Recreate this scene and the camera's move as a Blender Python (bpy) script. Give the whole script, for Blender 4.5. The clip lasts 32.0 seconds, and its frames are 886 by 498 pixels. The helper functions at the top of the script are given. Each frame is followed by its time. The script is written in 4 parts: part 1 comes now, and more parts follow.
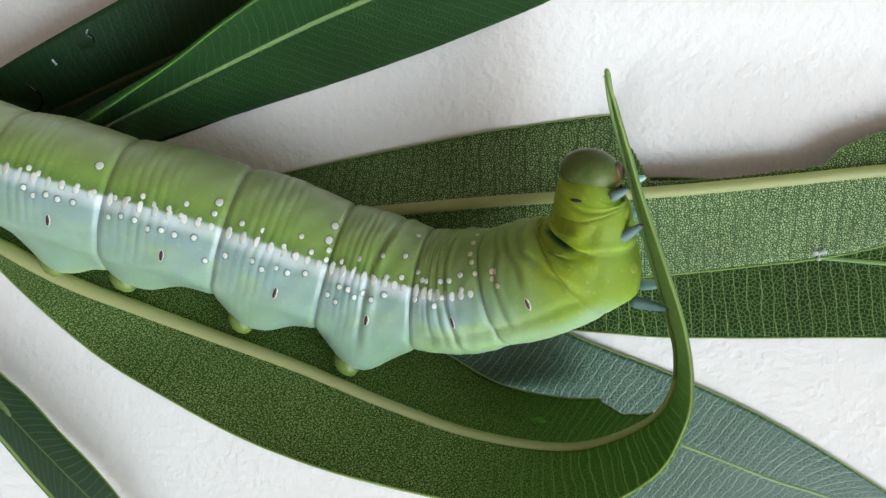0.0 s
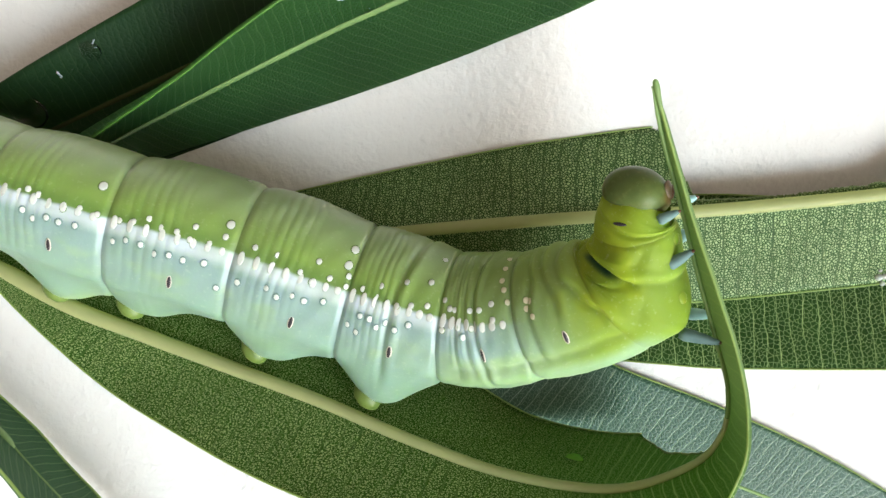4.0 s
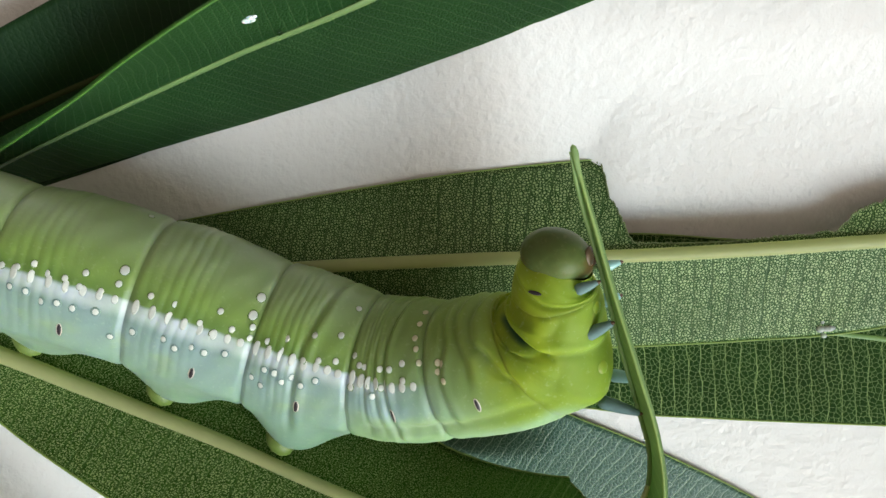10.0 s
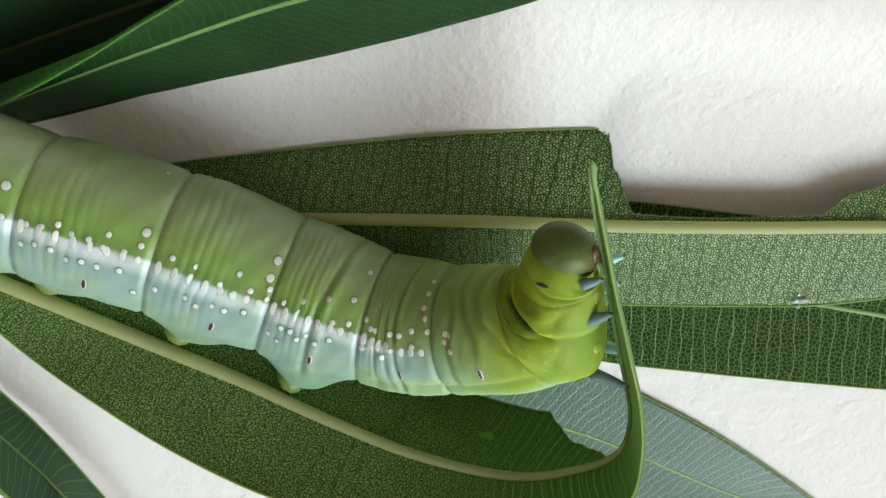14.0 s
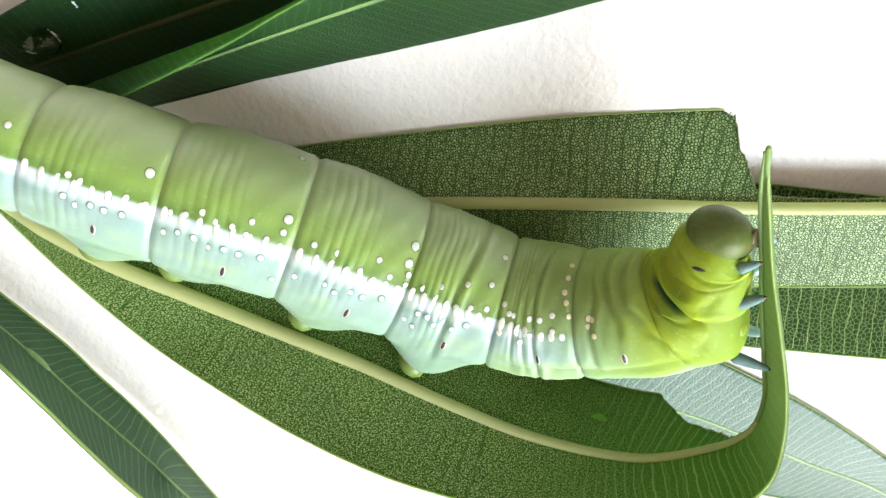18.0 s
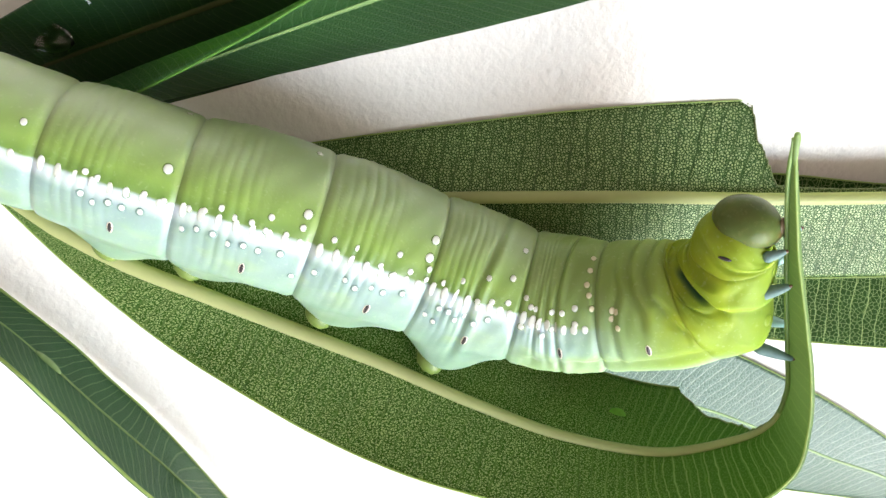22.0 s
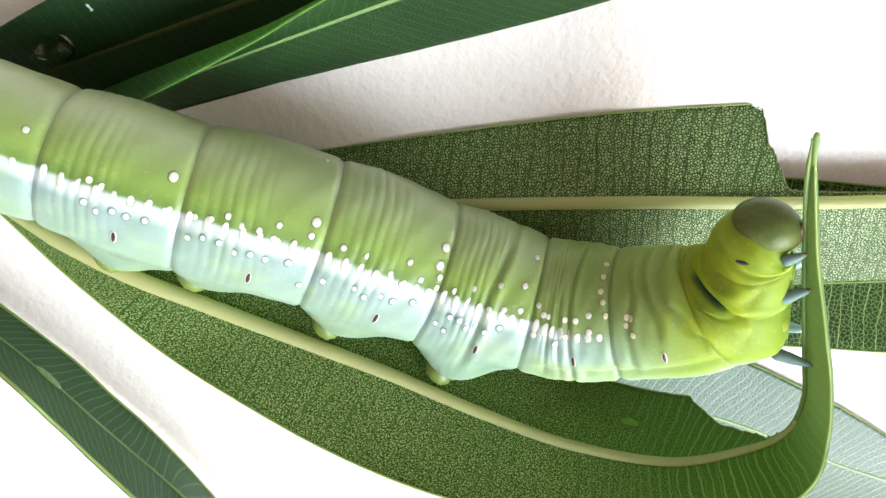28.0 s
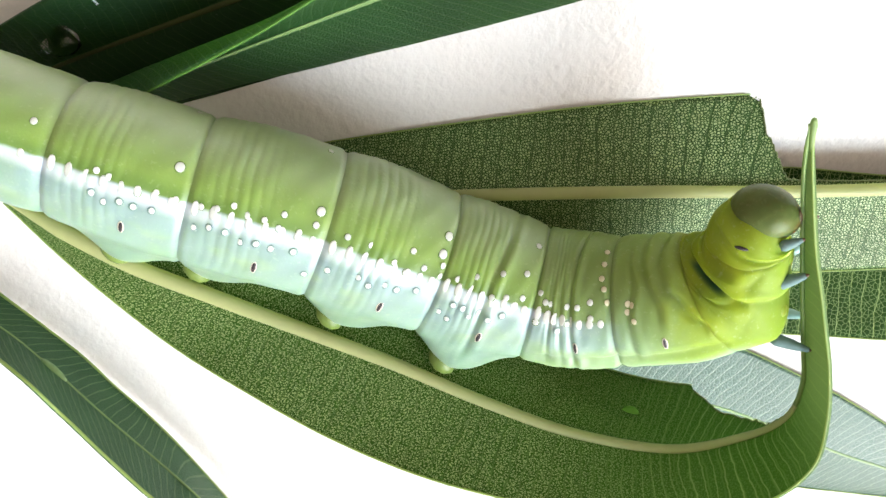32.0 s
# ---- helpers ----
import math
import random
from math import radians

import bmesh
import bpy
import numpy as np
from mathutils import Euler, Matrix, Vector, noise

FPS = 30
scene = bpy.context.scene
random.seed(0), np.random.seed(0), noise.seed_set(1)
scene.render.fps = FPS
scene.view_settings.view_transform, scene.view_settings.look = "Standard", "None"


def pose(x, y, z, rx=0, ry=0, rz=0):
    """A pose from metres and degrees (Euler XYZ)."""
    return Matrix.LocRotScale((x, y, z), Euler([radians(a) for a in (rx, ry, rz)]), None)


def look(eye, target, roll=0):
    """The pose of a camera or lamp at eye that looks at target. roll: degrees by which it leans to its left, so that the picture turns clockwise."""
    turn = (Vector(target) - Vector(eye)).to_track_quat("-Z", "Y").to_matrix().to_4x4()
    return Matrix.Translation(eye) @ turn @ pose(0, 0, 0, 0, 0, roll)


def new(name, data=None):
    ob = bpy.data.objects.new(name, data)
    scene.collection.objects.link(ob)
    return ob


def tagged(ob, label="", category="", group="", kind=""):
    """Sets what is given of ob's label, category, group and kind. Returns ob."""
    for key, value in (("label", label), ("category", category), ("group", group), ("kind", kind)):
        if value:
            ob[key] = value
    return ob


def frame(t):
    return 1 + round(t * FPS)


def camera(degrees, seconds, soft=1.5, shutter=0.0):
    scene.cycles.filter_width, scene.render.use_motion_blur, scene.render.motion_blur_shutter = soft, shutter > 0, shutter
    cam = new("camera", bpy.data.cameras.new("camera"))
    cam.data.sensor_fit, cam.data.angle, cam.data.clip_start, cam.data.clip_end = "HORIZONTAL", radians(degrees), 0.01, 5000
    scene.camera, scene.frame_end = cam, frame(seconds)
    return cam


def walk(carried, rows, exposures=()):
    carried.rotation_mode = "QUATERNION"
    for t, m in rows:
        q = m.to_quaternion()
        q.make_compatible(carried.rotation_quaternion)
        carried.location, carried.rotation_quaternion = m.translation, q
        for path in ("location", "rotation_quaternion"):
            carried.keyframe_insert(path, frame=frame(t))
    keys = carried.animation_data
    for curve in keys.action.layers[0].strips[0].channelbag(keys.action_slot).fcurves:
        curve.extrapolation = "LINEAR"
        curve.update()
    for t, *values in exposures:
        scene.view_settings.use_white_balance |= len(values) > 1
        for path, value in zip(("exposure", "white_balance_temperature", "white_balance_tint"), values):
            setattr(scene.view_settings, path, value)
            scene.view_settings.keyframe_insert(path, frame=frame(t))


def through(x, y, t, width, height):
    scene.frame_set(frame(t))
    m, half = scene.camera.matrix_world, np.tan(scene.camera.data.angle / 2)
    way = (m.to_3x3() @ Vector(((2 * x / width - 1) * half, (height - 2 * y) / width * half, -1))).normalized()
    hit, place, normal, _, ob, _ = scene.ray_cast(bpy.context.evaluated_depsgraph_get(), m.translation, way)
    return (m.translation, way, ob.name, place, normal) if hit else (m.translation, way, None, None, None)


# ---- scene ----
cam = camera(59.0, 32.0, soft=1.5)
# seconds, eye in metres, turn in degrees
PATH = [
    (0, 0.00491, 0.01532, 0.08848, -9.05, 4.00, 0.02),
    (0.5, 0.00604, 0.01785, 0.07917, -9.63, 5.66, 0.19),
    (1, 0.00618, 0.01792, 0.08051, -10.07, 6.96, 0.44),
    (1.5, 0.00589, 0.01773, 0.08143, -10.00, 6.38, 0.43),
    (2, 0.00538, 0.01750, 0.08193, -9.64, 6.04, 0.38),
    (2.5, 0.00480, 0.01721, 0.08202, -9.28, 5.83, 0.25),
    (4.5, 0.00376, 0.01620, 0.08243, -8.60, 5.56, -0.33),
    (5, 0.00456, 0.01717, 0.08147, -8.43, 5.56, -0.32),
    (5.5, 0.00485, 0.01706, 0.08054, -8.49, 5.79, -0.31),
    (6, 0.00559, 0.01717, 0.08111, -8.62, 5.93, -0.37),
    (6.5, 0.00546, 0.01691, 0.08154, -8.69, 5.86, -0.47),
    (7, 0.00503, 0.01672, 0.08168, -8.68, 5.73, -0.52),
    (7.5, 0.00487, 0.01645, 0.08211, -8.64, 5.64, -0.56),
    (8, 0.00575, 0.01707, 0.08250, -8.60, 5.54, -0.59),
    (8.5, 0.00549, 0.01768, 0.08098, -8.50, 5.59, -0.62),
    (9, 0.00742, 0.01991, 0.07948, -8.89, 5.72, -0.46),
    (9.5, 0.00811, 0.02181, 0.07789, -10.45, 5.55, 0.19),
    (10, 0.00955, 0.02487, 0.07533, -13.20, 5.08, 1.10),
    (10.5, 0.00907, 0.02566, 0.07515, -15.43, 4.64, 1.80),
    (11, 0.00847, 0.02480, 0.07630, -15.40, 4.27, 1.54),
    (11.5, 0.00834, 0.02656, 0.07596, -14.72, 4.35, 1.39),
    (12, 0.00788, 0.03036, 0.07593, -16.38, 4.39, 2.13),
    (12.5, 0.00700, 0.03251, 0.07575, -18.51, 4.23, 2.99),
    (13, 0.00607, 0.03376, 0.07579, -20.62, 4.42, 3.56),
    (13.5, 0.00578, 0.03502, 0.07502, -22.62, 4.20, 3.98),
    (15.5, 0.00455, 0.03837, 0.07472, -27.84, 3.63, 4.89),
    (16, 0.00330, 0.03777, 0.07443, -27.61, 3.85, 4.72),
    (16.5, -0.00103, 0.03643, 0.07447, -27.18, 3.94, 4.31),
    (17, -0.00431, 0.03642, 0.07463, -26.60, 3.84, 4.07),
    (17.5, -0.00606, 0.03584, 0.07468, -26.39, 3.56, 4.08),
    (18, -0.00688, 0.03581, 0.07507, -26.25, 3.39, 4.04),
    (18.5, -0.00800, 0.03539, 0.07498, -26.35, 3.37, 3.99),
    (19, -0.00837, 0.03527, 0.07497, -26.35, 3.26, 3.93),
    (19.5, -0.00851, 0.03508, 0.07533, -26.38, 3.21, 3.85),
    (20, -0.00874, 0.03500, 0.07518, -26.42, 3.05, 3.80),
    (20.5, -0.00887, 0.03477, 0.07540, -26.28, 2.92, 3.68),
    (21, -0.00908, 0.03483, 0.07523, -26.33, 2.80, 3.66),
    (21.5, -0.00922, 0.03474, 0.07524, -26.16, 2.66, 3.63),
    (22, -0.00936, 0.03460, 0.07507, -25.96, 2.48, 3.65),
    (22.5, -0.00940, 0.03473, 0.07525, -25.98, 2.36, 3.67),
    (23, -0.00958, 0.03466, 0.07542, -25.98, 2.27, 3.67),
    (23.5, -0.00966, 0.03458, 0.07550, -25.94, 2.23, 3.65),
    (24, -0.00992, 0.03441, 0.07553, -25.84, 2.09, 3.68),
    (24.5, -0.01005, 0.03414, 0.07524, -25.65, 2.07, 3.63),
    (25, -0.01016, 0.03405, 0.07487, -25.58, 2.09, 3.59),
    (25.5, -0.01043, 0.03386, 0.07487, -25.51, 1.97, 3.54),
    (27.5, -0.01064, 0.03354, 0.07458, -25.14, 1.92, 3.34),
    (28, -0.01074, 0.03348, 0.07427, -24.95, 1.84, 3.36),
    (28.5, -0.01101, 0.03328, 0.07427, -24.80, 1.80, 3.31),
    (29, -0.01084, 0.03337, 0.07441, -24.90, 1.83, 3.27),
    (29.5, -0.01089, 0.03316, 0.07450, -24.83, 1.81, 3.22),
    (30, -0.01096, 0.03307, 0.07441, -24.77, 1.83, 3.17),
    (30.5, -0.01106, 0.03285, 0.07446, -24.56, 1.74, 3.15),
    (31, -0.01106, 0.03280, 0.07420, -24.52, 1.75, 3.11),
    (31.5, -0.01111, 0.03271, 0.07423, -24.43, 1.69, 3.04),
    (32, -0.01109, 0.03285, 0.07548, -24.87, 1.57, 3.12),
]
EXPOSURES = [(0.0, -0.18, 6200, 6), (1.0, 0.09, 6400, 7), (2.0, 0.36, 6500, 5.2), (5.0, 0.29, 6520, 4.8), (9.0, 0.24, 6520, 4.6), (10.0, -0.16, 6460, 3.7), (11.0, -0.1, 6440, 3.7), (12.0, -0.24, 6420, 3.7), (13.5, -0.25, 6420, 3.7), (15.5, 0.17, 6450, 4.3), (16.0, 0.26, 6450, 4.9), (17.0, 0.64, 6520, 5.8), (18.0, 0.84, 6500, 6.5), (19.0, 0.92, 6500, 8.2), (20.0, 0.86, 6500, 9.2), (22.0, 0.8, 6500, 9.2), (32.0, 0.78, 6500, 9.2)]
walk(cam, [(t, pose(x, y, z, rx, ry, rz)) for t, x, y, z, rx, ry, rz in PATH], EXPOSURES)

# ---- light: soft daylight from a window side (-y), dim sky all round ----
SUN_FROM = Vector((0.56, -0.56, 0.61)).normalized()
world = bpy.data.worlds.new("daylight")
scene.world = world
world.use_nodes = True
wn = world.node_tree.nodes
sky = wn.new("ShaderNodeTexSky")
sky.sky_type = "NISHITA"
sky.sun_disc = False
sky.sun_elevation = math.asin(SUN_FROM.z)
sky.sun_rotation = math.atan2(SUN_FROM.x, SUN_FROM.y)
sky.dust_density = 4.0
sky.ozone_density = 0.3
soften = wn.new("ShaderNodeHueSaturation")
soften.inputs["Saturation"].default_value = 0.25
soften.inputs["Value"].default_value = 1.0
wn["Background"].inputs["Strength"].default_value = 0.14
world.node_tree.links.new(sky.outputs["Color"], soften.inputs["Color"])
warm = wn.new("ShaderNodeMix")
warm.data_type, warm.blend_type = "RGBA", "MULTIPLY"
warm.inputs[0].default_value = 1.0
warm.inputs[7].default_value = (1.26, 0.97, 0.75, 1)
world.node_tree.links.new(soften.outputs["Color"], warm.inputs[6])
world.node_tree.links.new(warm.outputs[2], wn["Background"].inputs["Color"])
sun = new("sun", bpy.data.lights.new("sun", "SUN"))
sun.data.energy = 3.3
sun.data.angle = radians(48)
sun.data.color = (0.70, 1.0, 1.22)
sun.matrix_world = look(SUN_FROM, (0, 0, 0))


# ---- materials ----
class Nodes:
    """A short way to write node materials."""

    def __init__(self, name):
        self.mat = bpy.data.materials.new(name)
        self.mat.use_nodes = True
        self.tree = self.mat.node_tree
        self.bsdf = self.tree.nodes["Principled BSDF"]

    def node(self, kind, **sockets):
        n = self.tree.nodes.new(kind)
        for key, value in sockets.items():
            self.put(n.inputs[key.replace("_", " ")], value)
        return n

    def put(self, socket, value):
        if isinstance(value, bpy.types.NodeSocket):
            self.tree.links.new(value, socket)
        else:
            socket.default_value = value

    def math(self, op, a, b=0.0, c=0.0, clamp=False):
        n = self.tree.nodes.new("ShaderNodeMath")
        n.operation, n.use_clamp = op, clamp
        for k, v in enumerate((a, b, c)):
            self.put(n.inputs[k], v)
        return n.outputs[0]

    def mix(self, fac, a, b):
        n = self.tree.nodes.new("ShaderNodeMix")
        n.data_type = "RGBA"
        self.put(n.inputs[0], fac)
        self.put(n.inputs[6], a if isinstance(a, bpy.types.NodeSocket) else (*a, 1))
        self.put(n.inputs[7], b if isinstance(b, bpy.types.NodeSocket) else (*b, 1))
        return n.outputs[2]

    def step(self, x, lo, hi, a=0.0, b=1.0):
        n = self.tree.nodes.new("ShaderNodeMapRange")
        n.interpolation_type = "SMOOTHSTEP"
        for k, v in enumerate((x, lo, hi, a, b)):
            self.put(n.inputs[k], v)
        return n.outputs[0]

    def noise(self, vector, scale, detail=3.0, rough=0.5):
        n = self.node("ShaderNodeTexNoise", Vector=vector, Scale=scale, Detail=detail, Roughness=rough)
        return n.outputs[0]

    def object_space(self):
        return self.node("ShaderNodeTexCoord").outputs["Object"]

    def uv(self):
        n = self.node("ShaderNodeUVMap")
        n.uv_map = "map"
        s = self.node("ShaderNodeSeparateXYZ", Vector=n.outputs[0])
        return n.outputs[0], s.outputs[0], s.outputs[1]

    def bump(self, height, distance, strength=1.0, normal=None):
        n = self.node("ShaderNodeBump", Height=height, Distance=distance, Strength=strength)
        if normal is not None:
            self.put(n.inputs["Normal"], normal)
        return n.outputs[0]

    def done(self, color, rough, normal=None, **more):
        b = self.bsdf.inputs
        self.put(b["Base Color"], color if isinstance(color, bpy.types.NodeSocket) else (*color, 1))
        self.put(b["Roughness"], rough)
        if normal is not None:
            self.put(b["Normal"], normal)
        for key, value in more.items():
            self.put(b[key.replace("_", " ")], value)
        return self.mat

    def let_through(self, amount, color):
        """A thin blade that passes part of the light."""
        t = self.node("ShaderNodeBsdfTranslucent")
        self.put(t.inputs["Color"], color if isinstance(color, bpy.types.NodeSocket) else (*color, 1))
        m = self.tree.nodes.new("ShaderNodeMixShader")
        self.put(m.inputs[0], amount)
        self.tree.links.new(self.bsdf.outputs[0], m.inputs[1])
        self.tree.links.new(t.outputs[0], m.inputs[2])
        self.tree.links.new(m.outputs[0], self.tree.nodes["Material Output"].inputs["Surface"])


def paper_material():
    n = Nodes("watercolour_paper")
    p = n.object_space()
    tooth = n.noise(p, 1150, 4, 0.55)
    dimple = n.noise(p, 520, 2, 0.5)
    hair = n.noise(p, 4200, 2, 0.6)
    h = n.math("ADD", n.math("MULTIPLY", tooth, 0.6), n.math("MULTIPLY", dimple, 0.7))
    h = n.math("ADD", h, n.math("MULTIPLY", hair, 0.12))
    fleck = n.step(n.noise(p, 1500, 2), 0.73, 0.78)
    color = n.mix(n.math("MULTIPLY", fleck, 0.10), (0.72, 0.71, 0.70), (0.50, 0.44, 0.38))
    color = n.mix(n.math("MULTIPLY", n.noise(p, 60, 2), 0.12), color, (0.64, 0.625, 0.605))
    return n.done(color, 0.95, n.bump(h, 0.00055, 0.55))


def warped(n, vec, scale, amount):
    """The leaf's own coordinates, bent by a noise so that no cell or line runs straight."""
    wob = n.node("ShaderNodeTexNoise", Vector=vec, Scale=scale, Detail=2.0)
    push = n.node("ShaderNodeVectorMath")
    push.operation = "MULTIPLY_ADD"
    n.put(push.inputs[0], wob.outputs[1])
    push.inputs[1].default_value = (amount, amount, 0.0)
    n.put(push.inputs[2], vec)
    return push.outputs[0]


def cells(n, vec, scale, feature):
    c = n.node("ShaderNodeTexVoronoi", Vector=vec, Scale=scale)
    c.voronoi_dimensions, c.feature = "2D", feature
    return c


def side_veins(n, vec, pitch, slope, bend=0.0):
    """Distance, in metres, to the nearest of the side veins that leave the midrib every pitch."""
    bent = n.node("ShaderNodeSeparateXYZ", Vector=warped(n, warped(n, vec, 260, 0.0011), 1500, 0.00022))
    av = n.math("ABSOLUTE", bent.outputs[1])
    lean = n.math("ADD", bent.outputs[0], n.math("MULTIPLY", av, -slope))
    if bend:
        lean = n.math("ADD", lean, n.math("MULTIPLY", n.math("MULTIPLY", av, av), -bend))
    saw = n.math("FRACT", n.math("DIVIDE", n.math("ADD", lean, 0.5), pitch))
    return n.math("MULTIPLY", n.math("ABSOLUTE", n.math("SUBTRACT", saw, 0.5)), pitch)


def under_material(name, dark, light, mid, vein, gloss, sheen, size, cover, spread, pitch, slope, soft=None, plain=None, through=0.2, wax=0.0, furrow=0.00006):
    """The matt lower side: pale islands crowded between fine dark furrows.
    soft: from here along the leaf the islands fade, and side veins and base are paled as if lit from behind; plain:
    from here it is even green, lightened against shade."""
    n = Nodes(name)
    vec, u, v = n.uv()
    near = side_veins(n, vec, pitch, slope)
    bent = warped(n, vec, 0.75 / size, size * 0.65)
    areole = cells(n, bent, 0.36 / size, "DISTANCE_TO_EDGE").outputs[0]
    dot = cells(n, bent, 1.0 / size, "F1")
    luck = n.node("ShaderNodeSeparateColor", Color=dot.outputs["Color"]).outputs[0]
    big = n.noise(vec, 110, 3)
    fine = n.noise(vec, 6000, 2)
    if spread:
        speck = n.step(dot.outputs["Distance"], spread - 0.04, spread + 0.08, 1.0, 0.0)
    else:
        speck = n.step(cells(n, bent, 1.0 / size, "DISTANCE_TO_EDGE").outputs[0], 0.13, 0.23)
        notch = cells(n, warped(n, vec, 2.0 / size, size * 0.8), 1.7 / size, "DISTANCE_TO_EDGE").outputs[0]
        speck = n.math("MULTIPLY", speck, n.step(notch, 0.01, 0.07, 0.4, 1.0))
    speck = n.math("MULTIPLY", speck, n.step(areole, 0.015, 0.075))
    speck = n.math("MULTIPLY", speck, n.step(luck, 1.0 - cover, 1.15 - cover, 0.08, 1.0))
    speck = n.math("MULTIPLY", speck, n.step(near, furrow * 0.7, furrow * 1.8))
    tone = n.mix(n.step(big, 0.35, 0.7), light, tuple(0.78 * c for c in light))
    base = n.mix(n.step(n.noise(vec, 1400, 2), 0.35, 0.65), dark, mid)
    if soft is not None:
        fade = n.step(u, soft, soft + 0.020)
        speck = n.math("MULTIPLY", speck, n.math("SUBTRACT", 1.0, n.math("MULTIPLY", fade, 0.75)))
    base = n.mix(speck, base, tone)
    if soft is not None:
        # light from behind is put into the colour of veins and base
        backlit = n.math("MULTIPLY", fade, n.step(u, plain, plain + 0.010, 1.0, 0.0))
        base = n.mix(n.math("MULTIPLY", fade, 0.7), base, tuple(1.9 * c for c in mid))
        near_tip = side_veins(n, vec, 0.72 * pitch, slope)
        base = n.mix(n.math("MULTIPLY", n.step(near_tip, 0.00003, 0.00009, 1.0, 0.0), n.math("MULTIPLY", backlit, 0.85)), base, vein)
        # lighter green put in where the curled tip stands in shade
        flat = n.step(u, plain, plain + 0.012)
        base = n.mix(n.math("MULTIPLY", flat, 0.9), base, n.mix(n.noise(vec, 1200, 4, 0.7), (0.19, 0.29, 0.115), (0.26, 0.37, 0.155)))
    h = n.math("ADD", n.math("MULTIPLY", speck, 0.8), n.math("MULTIPLY", fine, 0.25))
    h = n.math("ADD", h, n.step(near, 0.00002, 0.00016, -0.5, 0.0))
    rough = n.math("ADD", gloss, n.math("MULTIPLY", fine, 0.14))
    n.done(base, rough, n.bump(h, 0.00004, 0.7), Specular_IOR_Level=n.math("MULTIPLY_ADD", speck, sheen, 0.25 * sheen), Coat_Weight=wax, Coat_Roughness=0.42)
    glow = n.mix(speck, (0.13, 0.27, 0.06), (0.42, 0.58, 0.26))
    if soft is not None:
        glow = n.mix(flat, glow, (0.38, 0.52, 0.24))
        through = n.math("MULTIPLY_ADD", flat, 0.18, through)
    n.let_through(through, n.mix(n.step(near, 0.00003, 0.00012, 0.5, 0.0), glow, (0.54, 0.70, 0.30)))
    return n.mat


def top_material(name, dark, light, vein, gloss, sheen, size, net, tiny_net, lines, pitch, slope, quilt, bend=0.0, through=0.15, broad=1.0):
    """The smooth upper side: side veins, a net of finer veins and the quilted skin between them."""
    n = Nodes(name)
    vec, u, v = n.uv()
    near = side_veins(n, vec, pitch, slope, bend)
    bent = warped(n, vec, 1300, size * 0.3)
    cell = cells(n, bent, 1.0 / size, "DISTANCE_TO_EDGE").outputs[0]
    small = cells(n, bent, 2.6 / size, "DISTANCE_TO_EDGE").outputs[0]
    big = n.noise(vec, 120, 4, 0.6)
    fine = n.noise(vec, 5000, 3)
    edge = n.step(cell, 0.02, 0.075, 1.0, 0.0)
    tiny = n.step(small, 0.02, 0.10, 1.0, 0.0)
    line = n.step(near, 0.00002 * broad, 0.000065 * broad, 1.0, 0.0)
    base = n.mix(n.step(big, 0.3, 0.7), dark, light)
    base = n.mix(n.math("MULTIPLY", n.step(n.noise(vec, 2600, 3, 0.7), 0.45, 0.7), 0.30), base, light)
    base = n.mix(n.math("MULTIPLY", tiny, tiny_net), base, vein)
    base = n.mix(n.math("MULTIPLY", edge, net), base, vein)
    base = n.mix(n.math("MULTIPLY", line, n.math("MULTIPLY_ADD", n.noise(vec, 350, 2), lines, 0.5 * lines, clamp=True)), base, vein)
    dust = n.step(n.noise(vec, 2400, 2), 0.72, 0.76)
    base = n.mix(n.math("MULTIPLY", dust, 0.25), base, (0.35, 0.40, 0.33))
    h = n.math("ADD", n.step(cell, 0.0, 0.30, -0.9, 0.0), n.step(near, 0.0, 0.00022, -0.7, 0.0))
    h = n.math("ADD", h, n.step(small, 0.0, 0.35, -0.4, 0.0))
    h = n.math("ADD", h, n.math("MULTIPLY", fine, 0.35))
    rough = n.math("ADD", gloss, n.math("MULTIPLY", big, 0.16))
    n.done(base, rough, n.bump(h, 0.00011 * quilt, 0.9), Specular_IOR_Level=sheen)
    n.let_through(through, n.mix(n.math("MULTIPLY", line, 0.4), (0.20, 0.42, 0.06), (0.50, 0.66, 0.20)))
    return n.mat


def plain_material(name, color, rough, spread=0.25, scale=600, through=None, **more):
    n = Nodes(name)
    if through:
        n.let_through(*through)
    p = n.object_space()
    a = n.noise(p, scale, 3)
    darker = tuple(c * (1 - spread) for c in color)
    lighter = tuple(min(1, c * (1 + spread)) for c in color)
    return n.done(n.mix(a, darker, lighter), rough, n.bump(n.noise(p, scale * 4, 2), 0.00008, 0.4), **more)


